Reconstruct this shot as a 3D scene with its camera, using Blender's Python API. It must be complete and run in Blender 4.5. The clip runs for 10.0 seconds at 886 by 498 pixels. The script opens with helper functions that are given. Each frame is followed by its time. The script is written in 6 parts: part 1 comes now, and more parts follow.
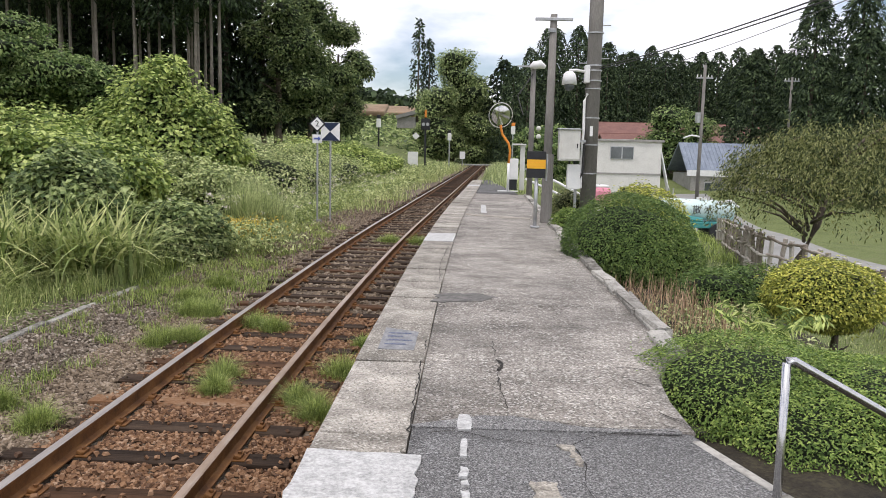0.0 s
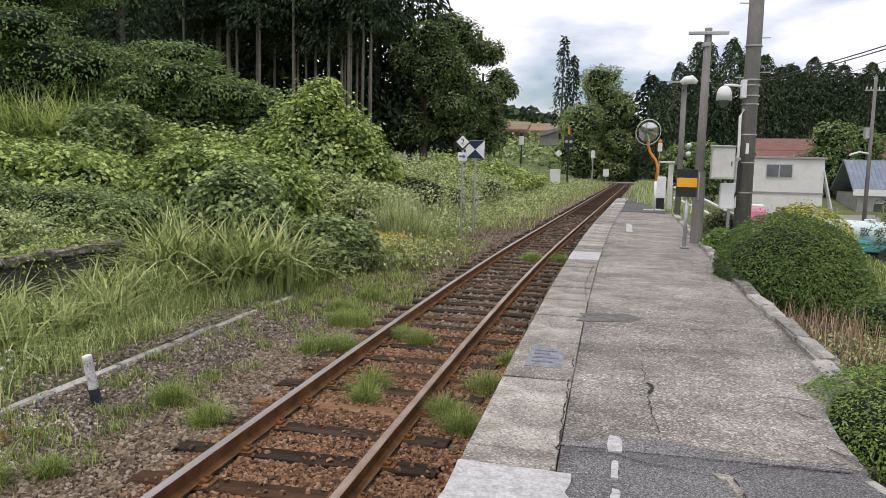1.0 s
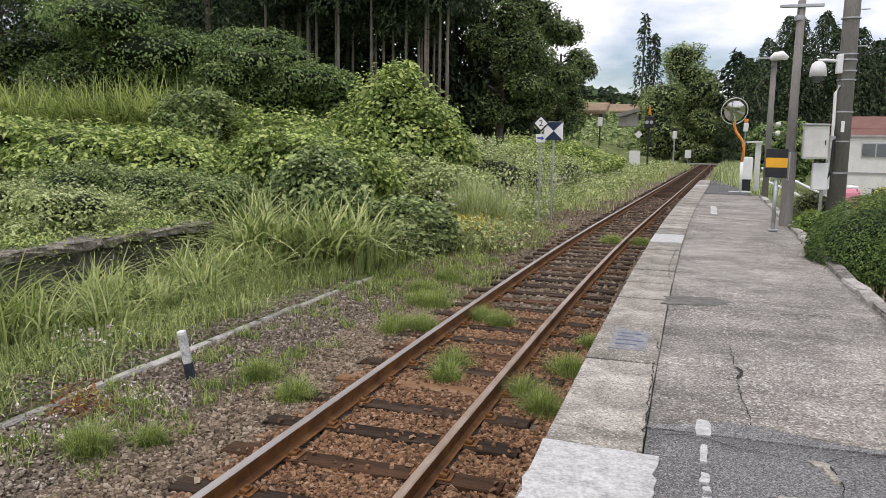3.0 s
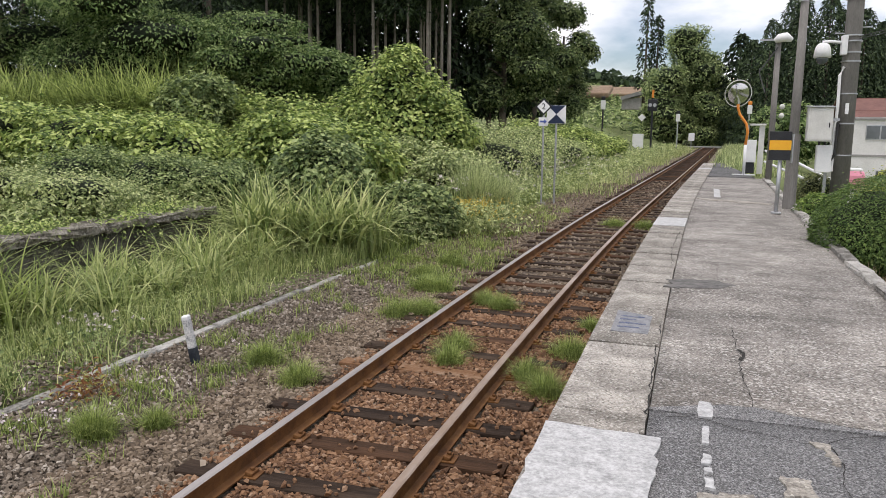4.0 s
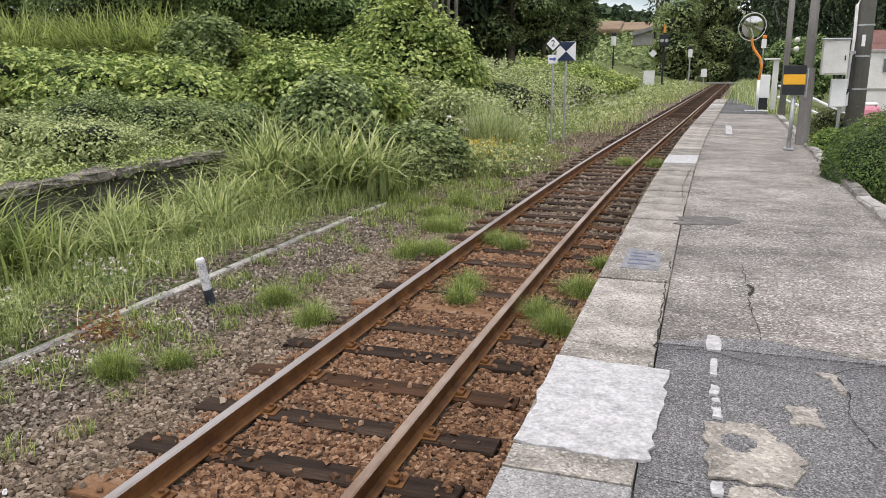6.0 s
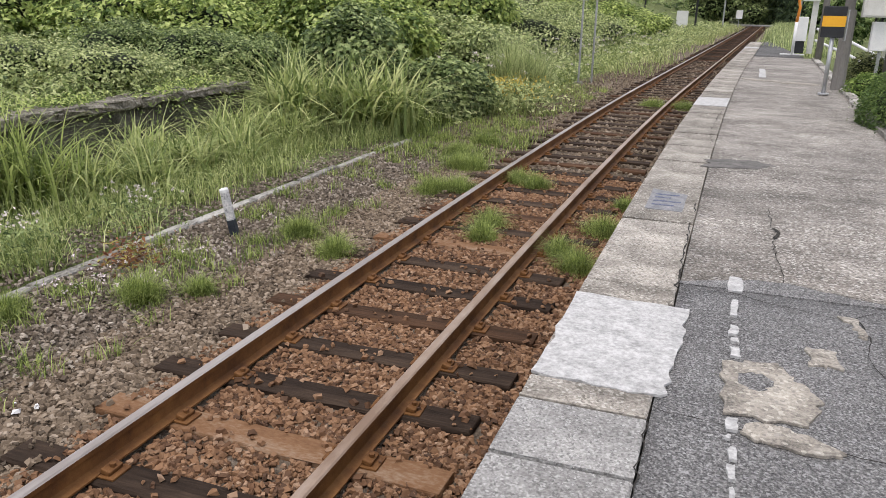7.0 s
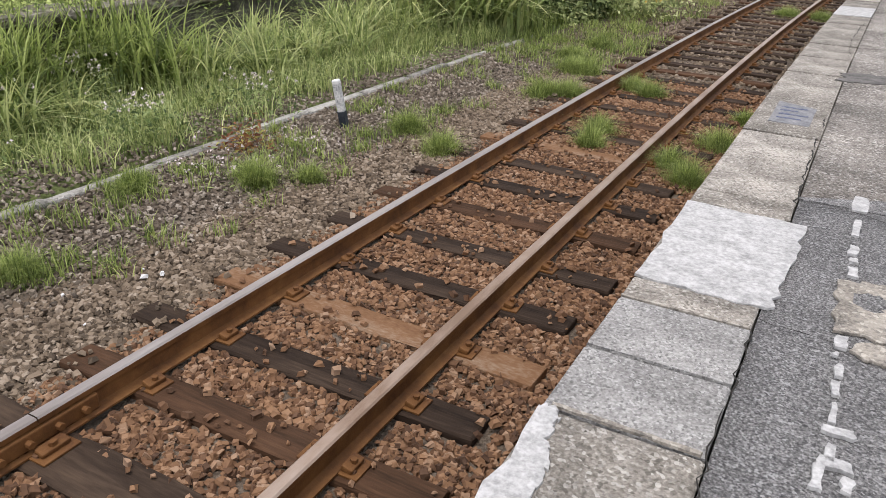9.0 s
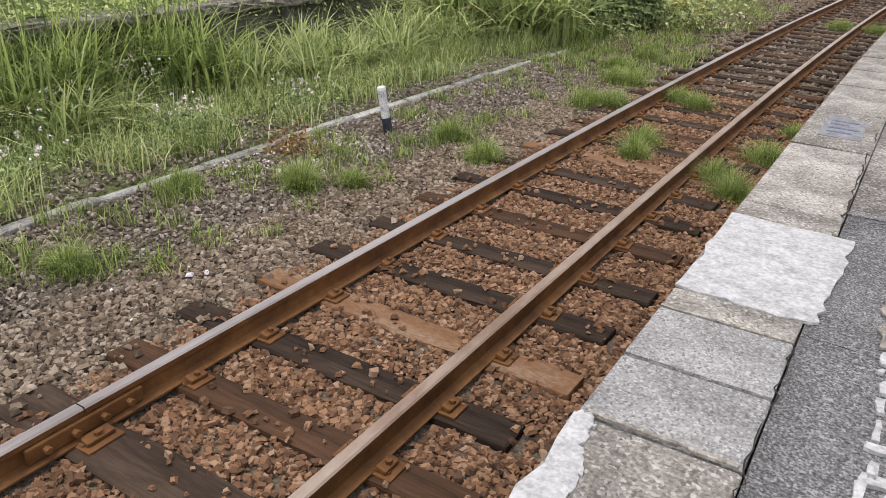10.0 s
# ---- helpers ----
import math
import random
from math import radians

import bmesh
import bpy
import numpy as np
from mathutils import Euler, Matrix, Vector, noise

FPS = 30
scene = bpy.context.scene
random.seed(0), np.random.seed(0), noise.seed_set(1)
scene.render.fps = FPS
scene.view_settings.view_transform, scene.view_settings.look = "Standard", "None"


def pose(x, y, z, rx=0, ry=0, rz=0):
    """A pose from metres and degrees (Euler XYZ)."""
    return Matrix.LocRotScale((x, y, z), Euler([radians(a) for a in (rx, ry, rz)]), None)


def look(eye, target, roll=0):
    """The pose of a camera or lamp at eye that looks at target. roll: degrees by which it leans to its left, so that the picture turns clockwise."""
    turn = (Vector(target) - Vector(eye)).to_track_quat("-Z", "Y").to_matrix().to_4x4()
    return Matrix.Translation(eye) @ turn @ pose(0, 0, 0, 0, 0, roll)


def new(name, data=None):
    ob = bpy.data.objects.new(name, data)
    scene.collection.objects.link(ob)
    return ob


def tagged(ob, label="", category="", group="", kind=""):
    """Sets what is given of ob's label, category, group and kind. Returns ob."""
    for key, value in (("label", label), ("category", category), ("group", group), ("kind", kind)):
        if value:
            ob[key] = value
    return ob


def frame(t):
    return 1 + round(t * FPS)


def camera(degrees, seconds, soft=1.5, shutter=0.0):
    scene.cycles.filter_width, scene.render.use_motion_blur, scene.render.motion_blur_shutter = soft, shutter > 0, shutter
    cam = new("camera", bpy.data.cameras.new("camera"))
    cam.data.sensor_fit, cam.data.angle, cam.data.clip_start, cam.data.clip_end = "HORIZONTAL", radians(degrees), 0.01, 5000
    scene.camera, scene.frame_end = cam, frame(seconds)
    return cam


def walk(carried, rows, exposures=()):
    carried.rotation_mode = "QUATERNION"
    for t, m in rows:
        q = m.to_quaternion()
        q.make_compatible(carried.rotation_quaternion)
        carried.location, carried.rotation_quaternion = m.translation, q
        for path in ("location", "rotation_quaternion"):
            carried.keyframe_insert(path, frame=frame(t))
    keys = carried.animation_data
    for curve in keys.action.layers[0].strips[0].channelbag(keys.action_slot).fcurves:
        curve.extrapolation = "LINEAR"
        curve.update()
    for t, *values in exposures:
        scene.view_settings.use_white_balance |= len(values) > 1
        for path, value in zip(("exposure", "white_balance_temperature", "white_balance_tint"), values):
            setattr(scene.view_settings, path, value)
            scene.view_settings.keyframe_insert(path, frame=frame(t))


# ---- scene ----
cam = camera(60.26, 10.0, soft=0.65)
# seconds, x, y, z, pitch + 90, roll, yaw
PATH = [
    (0.0, 2.225, 0.000, 2.126, 82.539, -1.351, 1.200),
    (0.5, 2.181, -0.043, 2.148, 83.315, -2.032, 6.156),
    (1.0, 2.157, -0.070, 2.132, 83.573, -1.372, 11.708),
    (1.5, 2.136, -0.087, 2.126, 83.224, -1.164, 13.662),
    (2.0, 2.118, -0.103, 2.127, 82.756, -1.094, 15.664),
    (2.5, 2.111, -0.098, 2.116, 82.540, -1.015, 17.018),
    (4.0, 2.115, -0.109, 2.113, 81.014, -0.634, 17.529),
    (4.5, 2.120, -0.115, 2.113, 80.363, -0.399, 17.697),
    (5.0, 2.129, -0.112, 2.101, 79.296, -0.151, 17.785),
    (5.5, 2.121, -0.132, 2.106, 78.037, 0.126, 17.991),
    (7.0, 2.113, -0.155, 2.064, 72.178, -0.906, 20.048),
    (7.5, 2.098, -0.173, 2.037, 68.627, -2.504, 22.928),
    (8.0, 2.099, -0.182, 2.024, 66.349, -2.292, 25.630),
    (8.5, 2.100, -0.192, 2.022, 65.396, -1.990, 26.812),
    (9.0, 2.095, -0.211, 2.020, 64.993, -1.878, 28.315),
    (9.5, 2.102, -0.226, 2.014, 65.270, -1.982, 30.312),
    (10.0, 2.109, -0.234, 2.013, 65.561, -2.020, 31.675),
]
walk(cam, [(t, pose(*row)) for t, *row in PATH], [(t, e, 6500, 16) for t, e in ((0.0, 0.4), (1.0, 0.17), (2.0, 0.27), (4.0, 0.28), (4.5, 0.42), (5.5, 0.46), (7.0, 0.38), (10.0, 0.42))])

# ---- light ----
world = bpy.data.worlds.new("sky")
scene.world = world
world.use_nodes = True
wn, wl = world.node_tree.nodes, world.node_tree.links
sky = wn.new("ShaderNodeTexSky")
sky.sky_type, sky.sun_disc = "NISHITA", False
sky.sun_elevation, sky.sun_rotation = radians(72), radians(202)
wco = wn.new("ShaderNodeTexCoord")
wmap = wn.new("ShaderNodeMapping")
wmap.inputs["Scale"].default_value = (1.0, 1.0, 2.6)
wnoise = wn.new("ShaderNodeTexNoise")
wnoise.inputs["Scale"].default_value, wnoise.inputs["Detail"].default_value = 2.6, 7
wramp = wn.new("ShaderNodeValToRGB")
wramp.color_ramp.elements[0].position, wramp.color_ramp.elements[1].position = 0.36, 0.5
wmix = wn.new("ShaderNodeMix")
wmix.data_type = "RGBA"
wcloud = wn.new("ShaderNodeRGB")
wcloud.outputs[0].default_value = (10.0, 10.2, 10.5, 1)
wl.new(wco.outputs["Generated"], wmap.inputs["Vector"])
wl.new(wmap.outputs[0], wnoise.inputs["Vector"])
wl.new(wnoise.outputs["Fac"], wramp.inputs["Fac"])
wl.new(wramp.outputs["Color"], wmix.inputs["Factor"])
wl.new(sky.outputs[0], wmix.inputs["A"])
wl.new(wcloud.outputs[0], wmix.inputs["B"])
bg = wn["Background"]
bg.inputs["Strength"].default_value = 0.1
wl.new(wmix.outputs["Result"], bg.inputs["Color"])
sun = new("sun", bpy.data.lights.new("sun", "SUN"))
sun.data.energy, sun.data.angle, sun.data.color = 1.5, radians(14), (1.0, 0.96, 0.9)
sun.matrix_basis = look((0, 0, 0), (0.12, 0.3, -1.0))


# ---- materials ----
def mat(name, ramp, scale=6.0, rough=0.85, bump=0.0, bump_scale=60.0, metal=0.0, island=0.0, fine=0.35, spec=0.4, per_object=0.0, stretch=(1, 1, 1), dist=0.01, tight=0.6):
    """Ramp: [(position, colour)...], driven by large noise, fine noise and, for loose pieces, a random value of each piece."""
    m = bpy.data.materials.new(name)
    m.use_nodes = True
    n, l = m.node_tree.nodes, m.node_tree.links
    b = n["Principled BSDF"]
    b.inputs["Roughness"].default_value, b.inputs["Metallic"].default_value = rough, metal
    b.inputs["Specular IOR Level"].default_value = spec
    co = n.new("ShaderNodeTexCoord")
    mp = n.new("ShaderNodeMapping")
    mp.inputs["Scale"].default_value = stretch
    l.new(co.outputs["Object"], mp.inputs["Vector"])
    big, small = n.new("ShaderNodeTexNoise"), n.new("ShaderNodeTexNoise")
    big.inputs["Scale"].default_value, big.inputs["Detail"].default_value, big.inputs["Roughness"].default_value = scale, 12, 0.68
    small.inputs["Scale"].default_value, small.inputs["Detail"].default_value, small.inputs["Roughness"].default_value = bump_scale, 5, 0.6
    for t in (big, small):
        l.new(mp.outputs[0], t.inputs["Vector"])
    mix = n.new("ShaderNodeMix")
    mix.inputs["Factor"].default_value = fine
    l.new(big.outputs["Fac"], mix.inputs["A"])
    l.new(small.outputs["Fac"], mix.inputs["B"])
    value = mix.outputs["Result"]
    if island or per_object:
        g = n.new("ShaderNodeNewGeometry") if island else n.new("ShaderNodeObjectInfo")
        mix2 = n.new("ShaderNodeMix")
        mix2.inputs["Factor"].default_value = island or per_object
        l.new(value, mix2.inputs["A"])
        l.new(g.outputs["Random Per Island" if island else "Random"], mix2.inputs["B"])
        value = mix2.outputs["Result"]
    r = n.new("ShaderNodeValToRGB")
    e = r.color_ramp.elements
    while len(e) < len(ramp):
        e.new(0.5)
    for k, (p, col) in zip(e, ramp):
        k.position, k.color = p if island > 0.5 else 0.5 + (p - 0.5) * tight, (*col, 1)
    l.new(value, r.inputs["Fac"])
    l.new(r.outputs["Color"], b.inputs["Base Color"])
    if bump:
        bp = n.new("ShaderNodeBump")
        bp.inputs["Strength"].default_value, bp.inputs["Distance"].default_value = bump, dist
        l.new(small.outputs["Fac"], bp.inputs["Height"])
        l.new(bp.outputs[0], b.inputs["Normal"])
    return m


def chips(m, scale, pale, dark, amount=0.55, stain=0.35, stain_scale=0.9, streak=(1, 1, 1), depth=0.004):
    """Adds loose aggregate to a surface: single pale and dark chips, their relief, and broad worn and dirty areas."""
    n, l = m.node_tree.nodes, m.node_tree.links
    b = n["Principled BSDF"]
    base = b.inputs["Base Color"].links[0].from_socket
    co = n.new("ShaderNodeTexCoord")
    cell = n.new("ShaderNodeTexVoronoi")
    cell.inputs["Scale"].default_value = scale
    l.new(co.outputs["Object"], cell.inputs["Vector"])
    one = n.new("ShaderNodeSeparateColor")
    l.new(cell.outputs["Color"], one.inputs[0])
    for out, lo, hi, col in (("Red", 0.72, 0.98, pale), ("Green", 0.7, 0.95, dark)):
        f = n.new("ShaderNodeMapRange")
        f.inputs["From Min"].default_value, f.inputs["From Max"].default_value, f.inputs["To Max"].default_value = lo, hi, amount
        l.new(one.outputs[out], f.inputs["Value"])
        mx = n.new("ShaderNodeMix")
        mx.data_type = "RGBA"
        mx.inputs["B"].default_value = (*col, 1)
        l.new(f.outputs[0], mx.inputs["Factor"])
        l.new(base, mx.inputs["A"])
        base = mx.outputs["Result"]
    mp, ns = n.new("ShaderNodeMapping"), n.new("ShaderNodeTexNoise")
    mp.inputs["Scale"].default_value = streak
    ns.inputs["Scale"].default_value, ns.inputs["Detail"].default_value, ns.inputs["Roughness"].default_value = stain_scale, 9, 0.72
    l.new(co.outputs["Object"], mp.inputs["Vector"])
    l.new(mp.outputs[0], ns.inputs["Vector"])
    g = n.new("ShaderNodeMapRange")
    for k, v in (("From Min", 0.34), ("From Max", 0.66), ("To Min", 1 - stain), ("To Max", 1 + stain)):
        g.inputs[k].default_value = v
    l.new(ns.outputs["Fac"], g.inputs["Value"])
    sc = n.new("ShaderNodeVectorMath")
    sc.operation = "SCALE"
    l.new(base, sc.inputs[0])
    l.new(g.outputs[0], sc.inputs["Scale"])
    l.new(sc.outputs[0], b.inputs["Base Color"])
    bp = n.new("ShaderNodeBump")
    bp.invert = True
    bp.inputs["Strength"].default_value, bp.inputs["Distance"].default_value = 0.8, depth
    l.new(cell.outputs["Distance"], bp.inputs["Height"])
    if b.inputs["Normal"].links:
        l.new(b.inputs["Normal"].links[0].from_socket, bp.inputs["Normal"])
    l.new(bp.outputs[0], b.inputs["Normal"])
    return m


def leaf_mat(name, dark, mid, light, through_light=0.3, rough=0.5, island=0.46):
    dark, mid, light = ([c * g for c in k] for k, g in ((dark, 1.3), (mid, 1.66), (light, 1.85)))
    dark, mid, light = ([0.9 * c + 0.14 * (k[0] + k[1]) / 2 * w for c, w in zip(k, (1.3, 0.55, 0.7))] for k in (dark, mid, light))
    m = mat(name, [(0.22, dark), (0.5, mid), (0.8, light)], scale=0.7, rough=rough, island=island, bump_scale=9, spec=0.3)
    n, l = m.node_tree.nodes, m.node_tree.links
    tr, ad = n.new("ShaderNodeBsdfTranslucent"), n.new("ShaderNodeMixShader")
    ad.inputs[0].default_value = through_light
    ramp = [x for x in n if x.type == "VALTORGB"][0]
    l.new(ramp.outputs[0], tr.inputs["Color"])
    l.new(n["Principled BSDF"].outputs[0], ad.inputs[1])
    l.new(tr.outputs[0], ad.inputs[2])
    l.new(ad.outputs[0], n["Material Output"].inputs["Surface"])
    return m


LEAF_VINE = leaf_mat("vine leaves", (0.06, 0.12, 0.024), (0.165, 0.255, 0.055), (0.33, 0.42, 0.13), 0.42)
LEAF_SHRUB = leaf_mat("shrub leaves", (0.05, 0.095, 0.03), (0.12, 0.19, 0.06), (0.25, 0.33, 0.13), 0.4)
LEAF_PALE = leaf_mat("pale weeds", (0.1, 0.155, 0.05), (0.195, 0.275, 0.095), (0.36, 0.43, 0.2), 0.4)
LEAF_TREE = leaf_mat("broad tree leaves", (0.035, 0.08, 0.02), (0.09, 0.165, 0.045), (0.18, 0.26, 0.09), 0.38)
# Two needle tones: the first has shade in its colour, the second is lit.
LEAF_CEDAR_SHADE = leaf_mat("cedar needles with shade in the colour", (0.006, 0.014, 0.006), (0.013, 0.029, 0.011), (0.03, 0.056, 0.02), 0.12, 0.8)
LEAF_CEDAR_SUN = leaf_mat("cedar needles in the lit tone", (0.008, 0.02, 0.009), (0.022, 0.044, 0.018), (0.05, 0.085, 0.034), 0.18, 0.8)
# Darker copy of the broad tree leaves, with the wood's shade in its colour.
LEAF_WOOD_SHADE = leaf_mat("wood leaves with shade in colour", (0.022, 0.05, 0.014), (0.068, 0.12, 0.034), (0.15, 0.21, 0.075), 0.32)
LEAF_YEW = leaf_mat("clipped yew", (0.04, 0.09, 0.014), (0.095, 0.18, 0.028), (0.21, 0.3, 0.06), 0.25, island=0.32)
LEAF_AZALEA = leaf_mat("clipped azalea", (0.025, 0.06, 0.012), (0.055, 0.115, 0.02), (0.12, 0.19, 0.04), 0.25, island=0.3)
LEAF_GOLD = leaf_mat("golden yew", (0.085, 0.125, 0.014), (0.21, 0.265, 0.03), (0.36, 0.39, 0.06), 0.25)
LEAF_WEEP = leaf_mat("weeping tree leaves", (0.03, 0.05, 0.014), (0.075, 0.105, 0.028), (0.17, 0.2, 0.07), 0.3)
LEAF_DRY = leaf_mat("dry stalks", (0.12, 0.085, 0.05), (0.22, 0.16, 0.09), (0.34, 0.27, 0.16), 0.15)
GRASS = leaf_mat("tall grass", (0.075, 0.13, 0.028), (0.19, 0.265, 0.075), (0.36, 0.42, 0.18), 0.4, island=0.6)
GRASS_SOFT = leaf_mat("soft track weed", (0.07, 0.12, 0.022), (0.14, 0.21, 0.042), (0.25, 0.33, 0.09), 0.45)
PETAL = leaf_mat("white petals", (0.4, 0.39, 0.37), (0.46, 0.45, 0.44), (0.52, 0.51, 0.51), 0.3)
PETAL_YELLOW = leaf_mat("yellow flowers", (0.27, 0.22, 0.02), (0.35, 0.29, 0.03), (0.42, 0.35, 0.05), 0.3)
BARK = mat("bark", [(0.3, (0.05, 0.04, 0.03)), (0.7, (0.14, 0.115, 0.09))], 3, 0.9, 0.6, 30, stretch=(1, 1, 0.2))
BARK_PALE = mat("pale cedar bark", [(0.3, (0.1, 0.085, 0.07)), (0.7, (0.3, 0.27, 0.23))], 2, 0.9, 0.4, 20, stretch=(1, 1, 0.2))
SOIL = mat("grassy soil", [(0.2, (0.06, 0.055, 0.035)), (0.4, (0.1, 0.12, 0.04)), (0.55, (0.15, 0.19, 0.06)), (0.7, (0.14, 0.115, 0.08)), (0.85, (0.2, 0.18, 0.12))], 0.8, 0.95, 1.0, 26, dist=0.05, fine=0.55, tight=0.8)
GRAVEL_BED = mat("old gravel", [(0.25, (0.05, 0.04, 0.03)), (0.5, (0.14, 0.108, 0.078)), (0.75, (0.26, 0.21, 0.16))], 1.2, 0.95, 1.0, 38, fine=0.6, dist=0.03)
STONE = mat("ballast stone", [(0.12, (0.04, 0.03, 0.021)), (0.4, (0.14, 0.104, 0.07)), (0.65, (0.24, 0.185, 0.13)), (0.95, (0.48, 0.41, 0.33))], 0.7, 0.9, 0.4, 45, island=0.56)
STONE_RUST = mat("rust-stained ballast stone", [(0.12, (0.035, 0.02, 0.013)), (0.4, (0.15, 0.078, 0.04)), (0.65, (0.26, 0.145, 0.076)), (0.95, (0.42, 0.31, 0.22))], 0.7, 0.9, 0.4, 45, island=0.56)
STONE_GREY = mat("grey lineside gravel", [(0.15, (0.05, 0.04, 0.03)), (0.4, (0.14, 0.112, 0.082)), (0.65, (0.24, 0.198, 0.152)), (0.9, (0.5, 0.45, 0.38))], 0.7, 0.9, 0.3, 60, island=0.6)
RUST = mat("rusty rail steel", [(0.25, (0.075, 0.029, 0.009)), (0.5, (0.145, 0.063, 0.018)), (0.8, (0.24, 0.115, 0.036))], 4, 0.75, 0.2, 150, spec=0.35, fine=0.15)
RAIL_TOP = mat("worn rail head", [(0.3, (0.24, 0.21, 0.19)), (0.5, (0.33, 0.3, 0.28)), (0.8, (0.42, 0.39, 0.37))], 5, 0.45, 0.03, 200, metal=0.3, stretch=(1, 0.1, 1), fine=0.05)
RAIL_TOP_RUST = mat("dull rail head", [(0.3, (0.23, 0.155, 0.105)), (0.5, (0.33, 0.245, 0.185)), (0.8, (0.44, 0.36, 0.3))], 4, 0.38, 0.03, 200, metal=0.3, stretch=(1, 0.3, 1), fine=0.05)
WOOD_DARK = mat("tarred sleeper", [(0.25, (0.012, 0.008, 0.006)), (0.5, (0.04, 0.027, 0.019)), (0.8, (0.1, 0.068, 0.046))], 4, 0.9, 0.9, 40, per_object=0.1, stretch=(0.12, 1.5, 1), spec=0.15)
WOOD_BROWN = mat("rust-washed sleeper", [(0.25, (0.03, 0.018, 0.011)), (0.55, (0.09, 0.048, 0.027)), (0.85, (0.17, 0.1, 0.056))], 4, 0.9, 0.9, 40, per_object=0.15, stretch=(0.12, 1.5, 1), spec=0.15)
WOOD_PALE = mat("pale new sleeper", [(0.25, (0.12, 0.058, 0.027)), (0.5, (0.2, 0.108, 0.055)), (0.8, (0.33, 0.26, 0.19))], 1.6, 0.85, 0.6, 40, stretch=(0.6, 1.5, 1), spec=0.2)
CONCRETE = mat("weathered platform concrete", [(0.15, (0.065, 0.056, 0.047)), (0.4, (0.18, 0.164, 0.144)), (0.58, (0.28, 0.258, 0.228)), (0.85, (0.47, 0.44, 0.395))], 2.3, 0.92, 1.0, 78, fine=0.6, tight=0.46)
ASPHALT = mat("coarse grey asphalt", [(0.2, (0.05, 0.05, 0.05)), (0.45, (0.14, 0.139, 0.137)), (0.62, (0.23, 0.228, 0.222)), (0.85, (0.42, 0.415, 0.4))], 2.0, 0.92, 1.0, 115, fine=0.8, tight=0.46)
ASPHALT_FAR = mat("dark asphalt", [(0.3, (0.06, 0.06, 0.06)), (0.6, (0.11, 0.11, 0.108)), (0.8, (0.17, 0.17, 0.165))], 0.8, 0.92, 0.6, 120)
SLAB = mat("coping concrete", [(0.15, (0.08, 0.072, 0.058)), (0.45, (0.24, 0.22, 0.188)), (0.65, (0.38, 0.352, 0.308)), (0.85, (0.52, 0.49, 0.44))], 3.4, 0.92, 1.0, 75, per_object=0.12, fine=0.55, tight=0.48)
SLAB_NEW = mat("grey coping concrete", [(0.15, (0.1, 0.098, 0.092)), (0.5, (0.26, 0.256, 0.244)), (0.85, (0.42, 0.415, 0.395))], 3, 0.9, 0.8, 80, per_object=0.08, fine=0.6, tight=0.48)
PAINT = mat("scuffed white paint", [(0.12, (0.2, 0.2, 0.195)), (0.4, (0.36, 0.36, 0.352)), (0.7, (0.57, 0.57, 0.56))], 11, 0.75, 0.6, 60, fine=0.45, tight=0.5)
PATCH = mat("pale mortar patch", [(0.25, (0.1, 0.092, 0.082)), (0.45, (0.28, 0.255, 0.215)), (0.75, (0.43, 0.4, 0.345))], 6, 0.9, 0.4, 80)
PATCH_DARK = mat("dark tar patch", [(0.3, (0.075, 0.072, 0.068)), (0.7, (0.18, 0.172, 0.16))], 9, 0.85, 0.8, 80, tight=0.5)
CRACK = mat("open crack", [(0.3, (0.012, 0.011, 0.01)), (0.7, (0.04, 0.036, 0.03))], 20, 0.95)
chips(CONCRETE, 75, (0.62, 0.6, 0.56), (0.075, 0.07, 0.062), 0.7, 0.42, 0.8, (1, 1.6, 1))
chips(ASPHALT, 120, (0.48, 0.48, 0.475), (0.045, 0.045, 0.046), 0.6, 0.16, 0.6)
chips(SLAB, 85, (0.62, 0.6, 0.55), (0.08, 0.072, 0.06), 0.6, 0.3, 2.2)
chips(SLAB_NEW, 120, (0.55, 0.545, 0.53), (0.09, 0.088, 0.084), 0.6, 0.14, 2.5, depth=0.002)
chips(ASPHALT_FAR, 60, (0.3, 0.3, 0.29), (0.03, 0.03, 0.03), 0.5, 0.25, 0.5)
chips(PATCH, 70, (0.6, 0.57, 0.5), (0.12, 0.11, 0.1), 0.5, 0.25, 5)
STONE_KERB = mat("stone kerb", [(0.2, (0.13, 0.122, 0.105)), (0.45, (0.32, 0.305, 0.275)), (0.75, (0.55, 0.53, 0.485))], 9, 0.9, 1.0, 40, per_object=0.2, dist=0.04, tight=0.5)
# Old stained concrete; its darkness also carries the wall's shade.
OLD_WALL = mat("mossy old concrete with shade in colour", [(0.25, (0.02, 0.021, 0.016)), (0.5, (0.075, 0.072, 0.058)), (0.8, (0.22, 0.205, 0.175))], 3.2, 0.95, 0.8, 40, dist=0.03)
OLD_COPING = chips(mat("lichened old coping", [(0.25, (0.06, 0.055, 0.042)), (0.5, (0.16, 0.145, 0.115)), (0.8, (0.34, 0.31, 0.26))], 5, 0.95, 0.8, 40, dist=0.03, tight=0.5), 30, (0.42, 0.4, 0.34), (0.04, 0.045, 0.03), 0.6, 0.3, 3)
POLE_MAT = mat("grey concrete pole", [(0.25, (0.13, 0.125, 0.115)), (0.55, (0.2, 0.19, 0.175)), (0.8, (0.29, 0.28, 0.26))], 3, 0.9, 0.3, 60, stretch=(1, 1, 0.25))
GALV = mat("galvanised steel", [(0.3, (0.34, 0.35, 0.36)), (0.7, (0.52, 0.53, 0.54))], 8, 0.45, 0.1, 80, metal=0.7)
